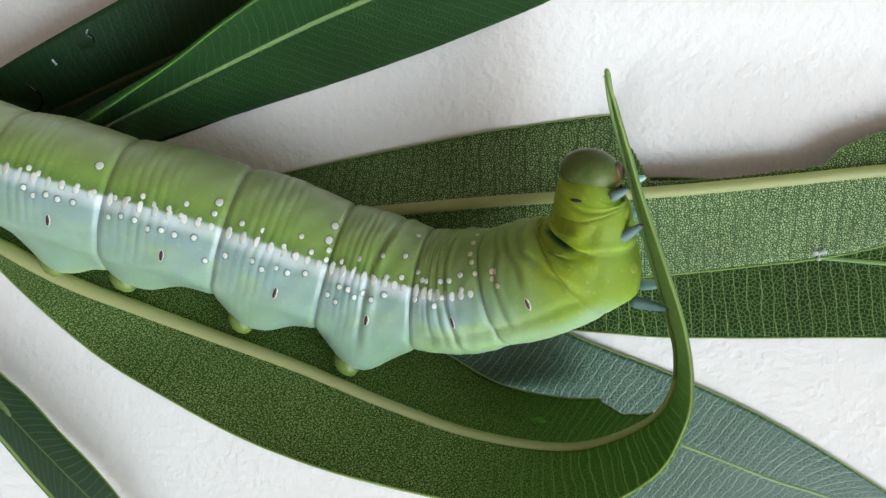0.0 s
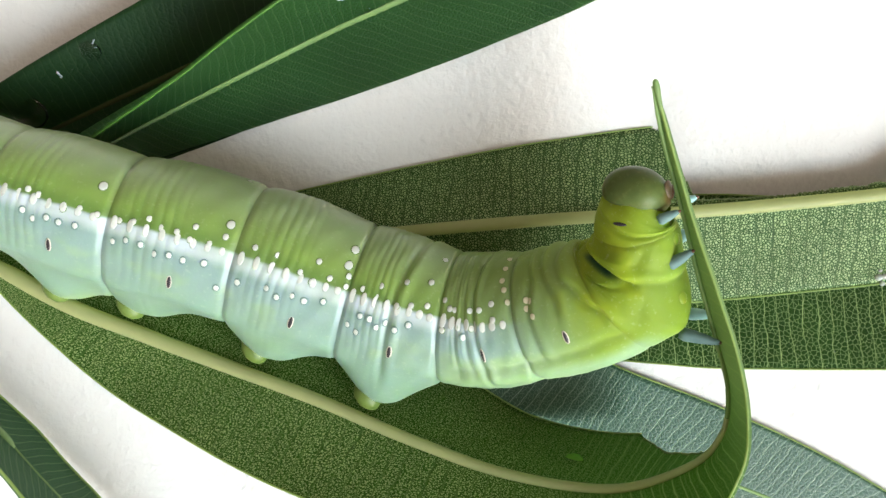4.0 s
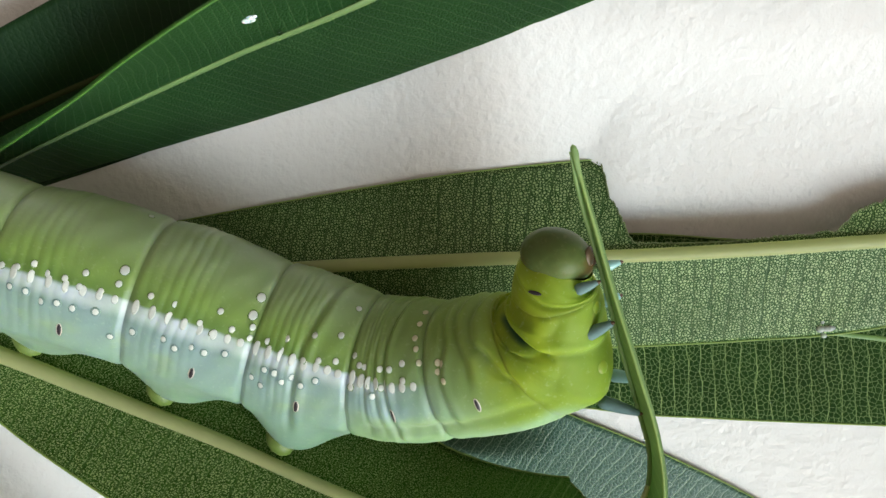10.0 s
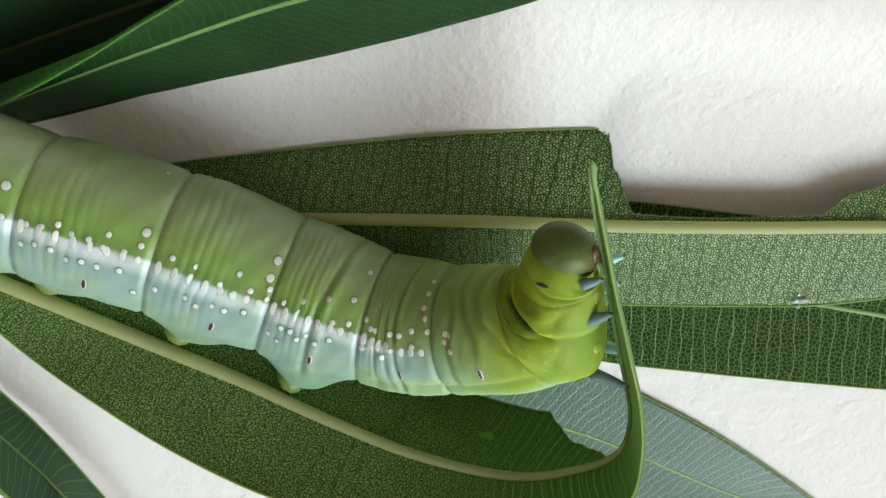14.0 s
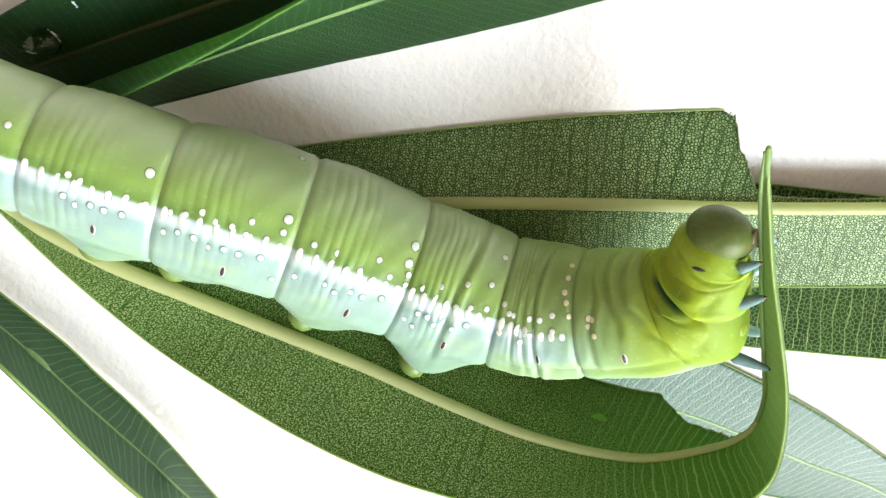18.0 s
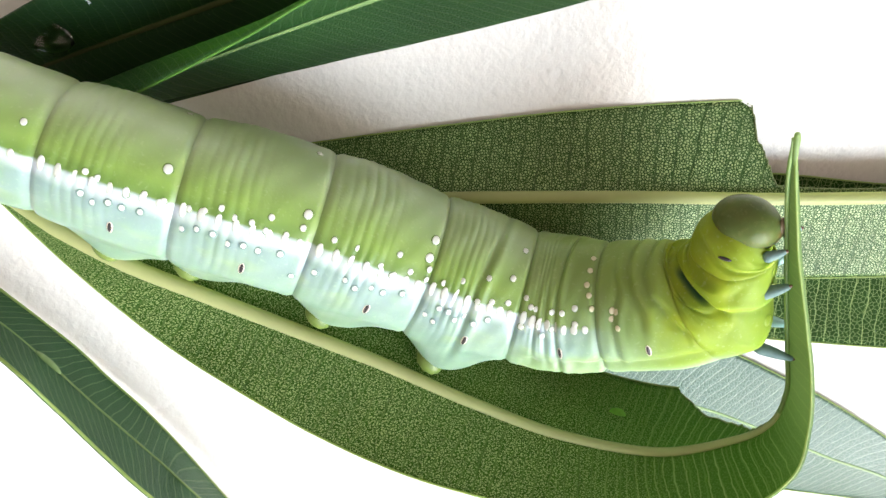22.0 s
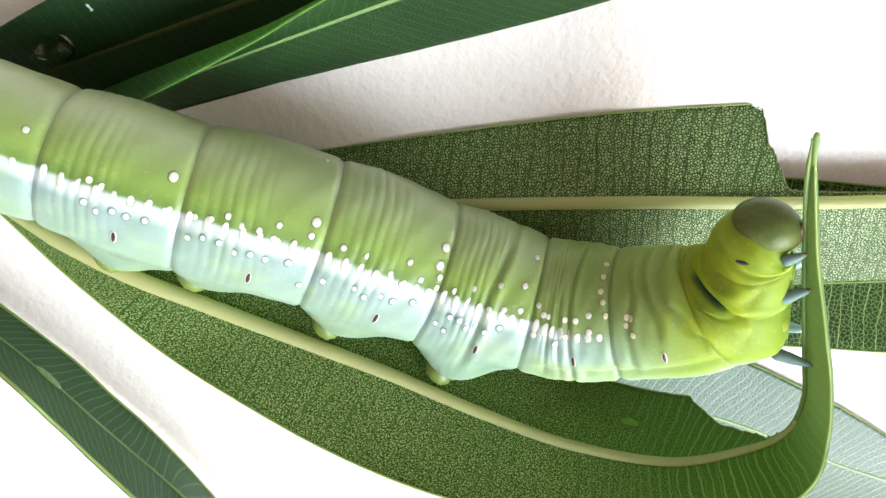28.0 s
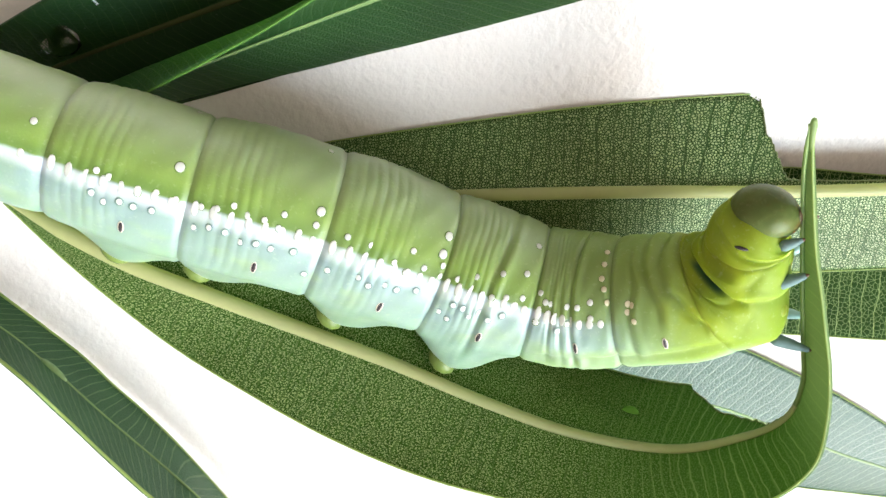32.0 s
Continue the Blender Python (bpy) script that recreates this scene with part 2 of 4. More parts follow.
def skin_material():
    """Colours go by the place along the body (u) and the angle round it (v, in degrees)."""
    n = Nodes("caterpillar_skin")
    vec, u, v = n.uv()
    p = n.object_space()
    w = n.math("ADD", v, n.math("MULTIPLY", n.math("SUBTRACT", n.noise(p, 500, 3), 0.5), 3.5))
    back = n.mix(n.step(w, -72, -24), (0.33, 0.44, 0.25), (0.20, 0.31, 0.07))
    back = n.mix(n.step(w, -26, -14), back, (0.13, 0.23, 0.045))
    side = n.mix(n.step(w, 4, 60), (0.215, 0.32, 0.30), (0.215, 0.335, 0.25))
    side = n.mix(n.step(w, 70, 110), side, (0.36, 0.50, 0.20))
    glow = n.math("MULTIPLY", n.step(n.noise(p, 330, 2), 0.48, 0.66), n.math("MULTIPLY", n.step(w, 10, 22), n.step(w, 28, 44, 1.0, 0.0)))
    side = n.mix(n.math("MULTIPLY", glow, 0.15), side, (0.45, 0.62, 0.10))
    low = n.math("MULTIPLY", n.step(u, 3.7, 4.1), n.step(u, 6.2, 6.9, 1.0, 0.0))
    side = n.mix(n.math("MULTIPLY", low, n.math("MULTIPLY", n.step(w, 14, 26), 0.4)), side, (0.29, 0.40, 0.13))
    front = n.step(u, 4.7, 6.5)
    dull = n.step(u, 3.7, 5.3)
    # thorax back raised and belly lowered in colour, standing for light from above
    back = n.mix(n.step(u, 3.0, 4.6), back, (0.19, 0.285, 0.085))
    back = n.mix(front, back, (0.205, 0.268, 0.018))
    back = n.mix(n.math("MULTIPLY", n.math("MULTIPLY", n.step(u, 4.2, 5.0), n.step(u, 5.8, 6.6, 1.0, 0.0)), 0.65), back, (0.21, 0.30, 0.10))
    back = n.mix(n.math("MULTIPLY", front, n.step(n.noise(p, 260, 2), 0.50, 0.66, 0.0, 0.7)), back, (0.30, 0.37, 0.020))
    back = n.mix(n.math("MULTIPLY", front, n.step(n.noise(p, 190, 3), 0.48, 0.64, 0.0, 0.7)), back, (0.125, 0.19, 0.018))
    side = n.mix(n.step(u, 4.5, 6.3), side, (0.195, 0.285, 0.030))
    side = n.mix(n.math("MULTIPLY", low, n.step(w, 32, 50)), side, (0.26, 0.39, 0.21))
    soft = n.step(u, 4.3, 5.4)
    sharp = n.step(w, -13, -8)
    wide = n.step(w, -55, 45)
    gap = n.math("SUBTRACT", wide, sharp)
    skin = n.mix(n.math("MULTIPLY_ADD", gap, soft, sharp), back, side)
    stripe = n.math("MULTIPLY", n.step(w, -13, -9), n.step(w, -6, 4, 1.0, 0.0))
    stripe = n.math("MULTIPLY", stripe, n.step(u, 3.6, 5.0, 1.0, 0.0))
    skin = n.mix(stripe, skin, (0.50, 0.585, 0.59))
    off = n.math("ADD", v, 55.0)
    fold = n.math("ADD", n.math("SUBTRACT", u, 7.71), n.math("ADD", n.math("MULTIPLY", off, 0.0016), n.math("MULTIPLY", n.math("MULTIPLY", off, off), 0.00006)))
    eyespot = n.math("MULTIPLY", n.step(n.math("ABSOLUTE", fold), 0.05, 0.15, 1.0, 0.0), n.math("MULTIPLY", n.step(v, -95, -75), n.step(v, -42, -22, 1.0, 0.0)))
    skin = n.mix(n.math("MULTIPLY", eyespot, 0.9), skin, (0.006, 0.05, 0.035))
    fleck = n.step(n.noise(p, 2600, 2), 0.60, 0.72)
    skin = n.mix(n.math("MULTIPLY", fleck, 0.09), skin, (0.62, 0.70, 0.50))
    skin = n.mix(n.math("MULTIPLY", n.step(n.noise(p, 230, 3), 0.4, 0.75), 0.28), skin, (0.20, 0.30, 0.10))
    h = n.math("ADD", n.math("MULTIPLY", n.noise(p, 900, 3), 0.5), n.math("MULTIPLY", n.noise(p, 5000, 2), 0.15))
    h = n.math("ADD", h, n.math("MULTIPLY", n.math("MULTIPLY", n.noise(p, 330, 2), 2.2), front))
    return n.done(skin, n.math("MULTIPLY_ADD", front, 0.16, 0.36), n.bump(h, 0.00016, 0.5), Subsurface_Weight=0.6, Subsurface_Scale=0.0028, Subsurface_Radius=(0.8, 1.0, 0.4), Specular_IOR_Level=n.math("MULTIPLY_ADD", dull, -0.3, 0.4), Coat_Weight=n.math("MULTIPLY_ADD", dull, -0.3, 0.3), Coat_Roughness=0.28)


def head_material():
    """An olive capsule, reddish brown towards the mouth, paler along its lower edge."""
    n = Nodes("head_capsule")
    p = n.object_space()
    def close(x, y, z, lo, hi):
        d = n.node("ShaderNodeVectorMath")
        d.operation = "DISTANCE"
        n.put(d.inputs[0], p)
        d.inputs[1].default_value = (x, y, z)
        return n.step(n.math("ADD", d.outputs["Value"], n.math("MULTIPLY", n.noise(p, 900, 2), 0.0008)), lo, hi, 1.0, 0.0)
    color = n.mix(n.step(n.noise(p, 420, 3), 0.35, 0.7), (0.070, 0.096, 0.026), (0.100, 0.132, 0.038))
    color = n.mix(n.math("MULTIPLY", n.step(n.noise(p, 2600, 2), 0.55, 0.7), 0.25), color, (0.15, 0.17, 0.07))
    color = n.mix(n.math("MULTIPLY", close(0.0142, 0.0090, 0.0200, 0.0006, 0.0022), 0.6), color, (0.20, 0.27, 0.12))
    color = n.mix(n.math("MULTIPLY", close(0.0162, 0.0107, 0.0195, 0.0004, 0.0021), 0.85), color, (0.16, 0.075, 0.028))
    return n.done(color, 0.34, n.bump(n.noise(p, 1800, 2), 0.00006, 0.4), Specular_IOR_Level=0.14, Subsurface_Weight=0.2, Subsurface_Scale=0.001)


PAPER = paper_material()
UNDER = under_material("leaf_underside", (0.024, 0.066, 0.008), (0.34, 0.445, 0.16), (0.042, 0.100, 0.015), (0.30, 0.42, 0.15), 0.50, 0.35, 0.00019, 1.3, 0.335, 0.00130, 0.16, soft=0.056, plain=0.078, through=0.30, furrow=0.00005)
UNDER_PALE = under_material("leaf_underside_pale", (0.016, 0.056, 0.010), (0.41, 0.58, 0.21), (0.027, 0.080, 0.016), (0.2, 0.3, 0.1), 0.42, 0.7, 0.00027, 1.2, 0.0, 0.00160, 0.22, wax=0.16, furrow=0.00006)
# green darkened to hold the shade on this leaf
TOP_SHADED = top_material("leaf_top_shaded", (0.006, 0.021, 0.007), (0.010, 0.036, 0.010), (0.04, 0.09, 0.025), 0.46, 0.18, 0.0006, 0.12, 0.05, 0.3, 0.00100, 0.5, 0.25)
TOP_FOLD = top_material("leaf_top_green", (0.021, 0.080, 0.022), (0.038, 0.126, 0.035), (0.11, 0.23, 0.075), 0.32, 0.32, 0.0004, 0.12, 0.08, 0.8, 0.00110, 0.55, 2.2, through=0.42)
TOP_NET = top_material("leaf_top_net", (0.004, 0.024, 0.003), (0.007, 0.036, 0.005), (0.36, 0.50, 0.18), 0.6, 0.06, 0.00046, 0.66, 0.08, 0.7, 0.00128, 0.10, 0.5, broad=0.9)
# base colour made bluer to carry the sky's sheen on the wax
TOP_BLUE = top_material("leaf_top_waxy", (0.008, 0.048, 0.028), (0.015, 0.068, 0.042), (0.23, 0.36, 0.23), 0.28, 0.48, 0.00042, 0.60, 0.18, 0.8, 0.00100, 0.45, 0.17)
TOP_SCAR = top_material("leaf_top_raised", (0.018, 0.078, 0.030), (0.032, 0.108, 0.044), (0.17, 0.29, 0.12), 0.40, 0.4, 0.0004, 0.10, 0.10, 0.6, 0.00120, 0.05, 0.7, bend=9.0, broad=1.7)
RIB = plain_material("midrib_cream", (0.52, 0.54, 0.27), 0.45, 0.12, 900, through=(0.5, (0.62, 0.72, 0.30)))
RIB_TIP = plain_material("midrib_tip_green", (0.24, 0.36, 0.12), 0.5, 0.2, 900, through=(0.4, (0.40, 0.58, 0.22)))
RIB_GREEN = plain_material("midrib_green", (0.14, 0.25, 0.06), 0.45, 0.2, 500)
# pale edge, its green also raised for light passing through
MARGIN = plain_material("leaf_margin", (0.30, 0.42, 0.13), 0.5, 0.25, 500, through=(0.4, (0.55, 0.70, 0.22)))
SKIN = skin_material()
SPOT_CREAM = plain_material("cream_spot", (0.52, 0.49, 0.33), 0.45, 0.1, 3000)
SPOT = plain_material("white_spot", (0.54, 0.57, 0.52), 0.4, 0.06, 3000)
HEAD = head_material()
LEG_BASE = plain_material("leg_base_yellow", (0.25, 0.33, 0.03), 0.4, 0.25, 700, Subsurface_Weight=0.4, Subsurface_Scale=0.001)
TIP = plain_material("proleg_tip", (0.12, 0.18, 0.035), 0.45, 0.2, 900)
LEG = plain_material("leg_blue_grey", (0.125, 0.205, 0.20), 0.6, 0.25, 1200, Specular_IOR_Level=0.25)
LEG_PALE = plain_material("leg_pale_cyan", (0.25, 0.46, 0.44), 0.3, 0.2, 1200)
BLACK = plain_material("spiracle_black", (0.015, 0.010, 0.015), 0.4, 0.2, 2000)
RING = plain_material("spot_ring", (0.15, 0.24, 0.22), 0.45, 0.2, 3000)
RING_GREEN = plain_material("spot_ring_green", (0.10, 0.19, 0.03), 0.45, 0.2, 3000)
RIM = plain_material("spiracle_rim", (0.55, 0.50, 0.42), 0.45, 0.1, 2000)
MOUTH = plain_material("mouth_brown", (0.13, 0.085, 0.045), 0.4, 0.35, 1500)
CLAW = plain_material("claw_brown", (0.10, 0.045, 0.02), 0.4, 0.2, 2000)
# rib colour darkened along with its shaded leaf
RIB_SHADED = plain_material("midrib_shaded", (0.048, 0.060, 0.020), 0.7, 0.2, 500, Specular_IOR_Level=0.1)
MARGIN_FOLD = plain_material("leaf_margin_green", (0.09, 0.22, 0.035), 0.5, 0.25, 500, through=(0.4, (0.25, 0.5, 0.1)))
RIB_FOLD = plain_material("midrib_fold", (0.13, 0.21, 0.07), 0.4, 0.2, 500)
CHEWED = plain_material("chewed_brown", (0.15, 0.20, 0.08), 0.8, 0.6, 2500)
CHEWED_PALE = plain_material("chewed_pale", (0.24, 0.32, 0.12), 0.7, 0.4, 2500)
# bright green holds the light that shines through the thin spot
MARK = plain_material("scraped_backlit", (0.20, 0.48, 0.06), 0.4, 0.5, 2500, through=(0.5, (0.55, 0.85, 0.2)))
SCAR = plain_material("midrib_scar_pale", (0.21, 0.33, 0.13), 0.5, 0.35, 1500)
WOOD = plain_material("table_wood", (0.30, 0.20, 0.12), 0.5, 0.3, 30)


# ---- mesh helpers (millimetres in, metres out) ----
MM = 0.001


def spline(points, u):
    """Catmull-Rom through the points; u runs from 0 to len - 1."""
    p = np.asarray(points, float)
    n = len(p)
    u = np.clip(np.atleast_1d(np.asarray(u, float)), 0, n - 1)
    i = np.clip(u.astype(int), 0, n - 2)
    f = (u - i)[:, None]
    ext = np.vstack([2 * p[0] - p[1], p, 2 * p[-1] - p[-2]])
    a, b, c, d = ext[i], ext[i + 1], ext[i + 2], ext[i + 3]
    return 0.5 * (2 * b + (c - a) * f + (2 * a - 5 * b + 4 * c - d) * f**2 + (3 * b - a - 3 * c + d) * f**3)


def mesh_object(name, verts, faces, material, parent=None, label="", uvs=None, smooth=True):
    me = bpy.data.meshes.new(name)
    me.from_pydata([tuple(v) for v in verts], [], faces)
    if uvs is not None:
        layer = me.uv_layers.new(name="map")
        index = np.empty(len(me.loops), dtype=np.int32)
        me.loops.foreach_get("vertex_index", index)
        layer.data.foreach_set("uv", np.asarray(uvs, np.float32)[index].ravel())
    me.materials.append(material)
    me.polygons.foreach_set("use_smooth", [smooth] * len(me.polygons))
    me.update()
    ob = new(name, me)
    ob.parent = parent
    if label:
        ob["label"] = label
    return ob


def part(name, bm, material, parent, label=""):
    me = bpy.data.meshes.new(name)
    bm.to_mesh(me)
    bm.free()
    me.materials.append(material)
    me.polygons.foreach_set("use_smooth", [True] * len(me.polygons))
    ob = new(name, me)
    ob.parent = parent
    if label:
        ob["label"] = label
    return ob


def grid_faces(rows, cols, closed=False):
    out = []
    last = cols if closed else cols - 1
    for i in range(rows - 1):
        for j in range(last):
            k = (j + 1) % cols
            out.append((i * cols + j, i * cols + k, (i + 1) * cols + k, (i + 1) * cols + j))
    return out


def tube(name, centres, radii, material, parent, label="", sides=10, flat=1.0, up=None):
    """A tube along centres (metres) with its ends closed. flat: height over width."""
    c = np.asarray(centres, float)
    r = np.broadcast_to(np.asarray(radii, float), (len(c),))
    d = np.gradient(c, axis=0)
    d /= np.linalg.norm(d, axis=1)[:, None] + 1e-12
    ups = np.broadcast_to(np.array((0, 0, 1.0)) if up is None else np.asarray(up, float), c.shape)
    a = np.cross(d, ups)
    a /= np.linalg.norm(a, axis=1)[:, None] + 1e-9
    b = np.cross(a, d)
    ang = np.linspace(0, 2 * math.pi, sides, endpoint=False)
    ring = a[:, None] * np.cos(ang)[None, :, None] + flat * b[:, None] * np.sin(ang)[None, :, None]
    v = (c[:, None] + ring * r[:, None, None]).reshape(-1, 3)
    faces = grid_faces(len(c), sides, True)
    faces += [tuple(range(sides))[::-1], tuple((len(c) - 1) * sides + k for k in range(sides))]
    return mesh_object(name, v, faces, material, parent, label)


def root(name, label, category, group="", at=(0, 0, 0)):
    ob = new(name)
    ob.location = at
    ob.empty_display_size = 0.005
    return tagged(ob, label, category, group)


# ---- paper and table ----
def paper_height(x, y):
    """The sheet curls up a little towards its far right part, raised further there to catch light."""
    s = np.clip((y - 0.010) / 0.013, 0, 1.4)
    side = np.clip((x + 0.004) / 0.014, 0, 1)
    # added rise that tilts the paper to the sun and thins the shadow
    lift = np.clip((y - 0.0086) / 0.0050, 0, 1)
    over = np.clip((x - 0.013) / 0.008, 0, 1)
    lit_swell = 0.0017 * lift * lift * (3 - 2 * lift) * over * over * (3 - 2 * over)
    return np.maximum(0.0019 * s**1.5 * side * side * (3 - 2 * side), lit_swell)


def build_paper():
    xs, ys = np.linspace(-0.21, 0.21, 281), np.linspace(-0.15, 0.15, 201)
    top = [(x, y, paper_height(x, y) + 0.00006 * noise.noise((x * 90, y * 90, 0))) for y in ys for x in xs]
    ob = mesh_object("paper_sheet", top, grid_faces(len(ys), len(xs)), PAPER)
    m = ob.modifiers.new("thickness", "SOLIDIFY")
    m.thickness, m.offset = 0.0005, -1
    return tagged(ob, "white cold-pressed watercolour paper with a rough tooth", "paper")


build_paper()
table = bmesh.new()
bmesh.ops.create_cube(table, size=1.0, matrix=Matrix.Translation((0, 0, -0.0165)) @ Matrix.Diagonal((1.4, 0.9, 0.03, 1)))
tagged(part("tabletop", table, WOOD, None), "plain wooden tabletop under the paper", "table", kind="structure")


# ---- leaves ----
BLADES = []


def leaf(label, up, mid, low, material, rib, under, reach_up=None, nu=220, nv=14, rib_width=0.6, margin=0.085, wave=0.1, rib_fade=None, eaten=None, bulge=None, margin_low=True, edge=None, rib_tip=None):
    """A blade between two edges and a midrib, each through control points in millimetres with the same count.
    reach_up: how far of the upper half's width the blade still goes at a place along it (bites)."""
    thing = root("oleander_leaf", label, "leaf", "oleander leaves")
    n = len(mid)
    us = np.linspace(0, n - 1, nu)
    m, a, b = (spline(c, us) * MM for c in (mid, up, low))
    along = np.r_[0, np.cumsum(np.linalg.norm(np.diff(m, axis=0), axis=1))]
    one = lambda k: 1.0
    ru = np.array([(reach_up or one)(u) for u in us])
    vs = np.r_[-np.linspace(1, 0, nv), np.linspace(0, 1, nv)[1:]]
    verts, uvs, edge_up, edge_low = [], [], [], []
    normal = np.cross(np.gradient(m, axis=0), a - b)
    normal /= np.linalg.norm(normal, axis=1)[:, None] + 1e-12
    eye = np.array((0.0, 0.02, 0.08))
    q = nu // 3
    if normal[q] @ (eye - m[q]) < 0:
        normal = -normal
    for i in list(range(q + 1, nu)) + list(range(q - 1, -1, -1)):
        if normal[i] @ normal[i - 1 if i > q else i + 1] < 0:
            normal[i] = -normal[i]
    for i, u in enumerate(us):
        for v in vs:
            s = v * (ru[i] if v > 0 else 1.0)
            half = (a[i] if v > 0 else b[i]) - m[i]
            q = m[i] + abs(s) * half
            bow = -MM * float(np.interp(u, range(n), bulge)) * s * (1 - s) * 4 if bulge and v > 0 else 0.0
            ripple = wave * MM * noise.noise((along[i] * 160, s * 2.0, n * 3.1)) * abs(s)
            q = q + normal[i] * (bow + ripple)
            verts.append(q)
            uvs.append((along[i], s * np.linalg.norm(half)))
        edge_up.append(verts[-1])
        edge_low.append(verts[-len(vs)])
    faces = grid_faces(nu, len(vs))
    cols = len(vs)
    mid_row = (nu // 3) * cols + cols // 2
    p0, p1, p2 = (np.asarray(verts[q]) for q in (mid_row, mid_row + 1, mid_row + cols))
    if np.cross(p1 - p0, p2 - p0) @ normal[nu // 3] < 0:
        faces = [f[::-1] for f in faces]
    blade = mesh_object("blade", verts, faces, material, thing, uvs=uvs)
    BLADES.append(np.asarray(verts))
    solid = blade.modifiers.new("thickness", "SOLIDIFY")
    solid.thickness, solid.offset = 0.00028, -1
    taper = np.clip(np.minimum(us, n - 1 - us) * 1.5 + 0.25, 0, 1)
    if rib_fade:
        taper = taper * np.interp(us, rib_fade[0], rib_fade[1])
    lift = 0.25 if under else 0.02
    runs = [(0, nu, rib)] if not rib_tip else [(0, int(rib_tip[0] * nu / (n - 1)) + 1, rib), (int(rib_tip[0] * nu / (n - 1)), nu, rib_tip[1])]
    for i0, i1, mat in runs:
        tube("midrib", (m + normal * lift * rib_width * MM)[i0:i1], (rib_width * MM * taper)[i0:i1], mat, thing, "pale raised midrib", 12, 0.75 if under else 0.3, up=normal[i0:i1])
    bitten = np.where(ru < 0.97)[0]
    if eaten and len(bitten):
        rim = np.array(edge_up)[bitten[0] : bitten[-1] + 1]
        size = np.array([0.06 + 0.07 * abs(noise.noise((p[0] * 2500, p[1] * 2500, 0))) for p in rim]) * MM
        tube("eaten_edge", rim + normal[bitten[0] : bitten[-1] + 1] * 0.05 * MM, size, eaten, thing, "ragged chewed edge", 6)
    if margin:
        keep = np.cumsum(ru < 0.99) == 0
        if keep.sum() > 4:
            tube("margin", np.array(edge_up)[keep], margin * MM, edge or MARGIN, thing, "pale thin margin", 6)
        if margin_low:
            tube("margin", np.array(edge_low), margin * MM, MARGIN, thing, "pale thin margin", 6)
    return thing


def ragged(u, seed, size):
    return size * (noise.noise((u * 9.0, seed, 0)) + 0.6 * noise.noise((u * 31.0, seed, 4)) + 0.8 * noise.noise((u * 83.0, seed, 7)))


def ramp(u, pairs):
    return float(np.interp(u, [p[0] for p in pairs], [p[1] for p in pairs]))


def feeding_bite(u):
    """The upper half is eaten from the notch to the tip."""
    r = ramp(u, [(0, 1), (7.12, 1), (7.14, 0.93), (7.45, 0.55), (7.75, 0.38), (8.1, 0.22), (8.35, 0.10), (9.0, 0.06), (15, 0.05)])
    return r if u < 7.1 else max(0.04, r + ragged(u, 2.0, 0.03))


def old_bite(u):
    r = ramp(u, [(0, 1), (2.78, 1), (2.80, 0.97), (2.86, 0.6), (2.97, 0.3), (3.02, 0.12), (3.6, 0.09), (4.2, 0.12), (4.48, 0.13), (4.67, 0.36), (4.96, 0.5), (5.5, 0.85), (6, 1)])
    return r if u < 2.77 else max(0.085, r + ragged(u, 5.0, 0.07 if u < 3.0 else 0.025 if u < 4.5 else 0.05))


curled = leaf("dull green oleander leaf underside with its eaten tip curled upright",
     [(-66, 8, 2), (-52, 6, 6), (-40, 4, 6), (-31, 2.5, 4), (-22, -0.5, 2.8), (-13, -4.5, 2), (-3, -9.5, 1.5), (6, -14.5, 1.3), (15.5, -15.2, 3.3), (24, -12, 6),
      (25, -8, 7), (25, -4, 8), (24, 0, 9), (22, 6, 11), (19, 11, 14), (16, 15.6, 18.5), (13.8, 19.3, 22.2)][1:],
     [(-52, 5.0, 9.8), (-41.3, -0.6, 10.3), (-32.9, -3.8, 10.4), (-24.3, -6.8, 10.6), (-15.3, -9.9, 10.9), (-6.3, -13.5, 11.2), (3.1, -16.5, 11.5), (12.8, -17.3, 12.0),
      (19.5, -14.4, 13.0), (21.8, -10.4, 15.0), (21.9, -6.0, 15.9), (20.6, -1.6, 16.6), (18.5, 4.4, 18.0), (16.6, 10.4, 19.1), (14.8, 15.4, 20.8), (13.6, 19.3, 22.4)],
     [(-52.4, 3.8, 8.6), (-46.0, -2.3, 9.6), (-37.3, -8.5, 11.5), (-28.8, -12.2, 14.0), (-20.1, -15.6, 16.0), (-10.6, -18.0, 17.8), (0.6, -20.3, 18.1), (11.8, -21.1, 18.7),
      (19.2, -17.0, 19.5), (21.5, -11.3, 21.4), (22.1, -7.0, 20.7), (21.3, -2.0, 20.3), (19.2, 3.8, 20.4), (16.9, 10.0, 20.5), (15.1, 15.2, 21.3), (13.8, 19.1, 22.2)],
     UNDER, RIB, True, reach_up=feeding_bite, nu=420, margin=0.11, rib_width=0.62, rib_fade=((0, 3, 6, 8, 9.5, 15), (1.3, 1.15, 0.9, 0.68, 0.45, 0.32)), rib_tip=(9.4, RIB_TIP), eaten=CHEWED_PALE)

tube("tip", spline([(14.4, 17.2, 21.6), (14.0, 18.4, 22.0), (13.8, 19.2, 22.25), (13.6, 19.8, 22.5)], np.linspace(0, 3, 14)) * MM, np.interp(np.linspace(0, 1, 14), (0, 0.25, 0.7, 0.93, 1), (0.14, 0.22, 0.27, 0.20, 0.06)) * MM, RIB_TIP, curled, "swollen pale leaf tip", 10)

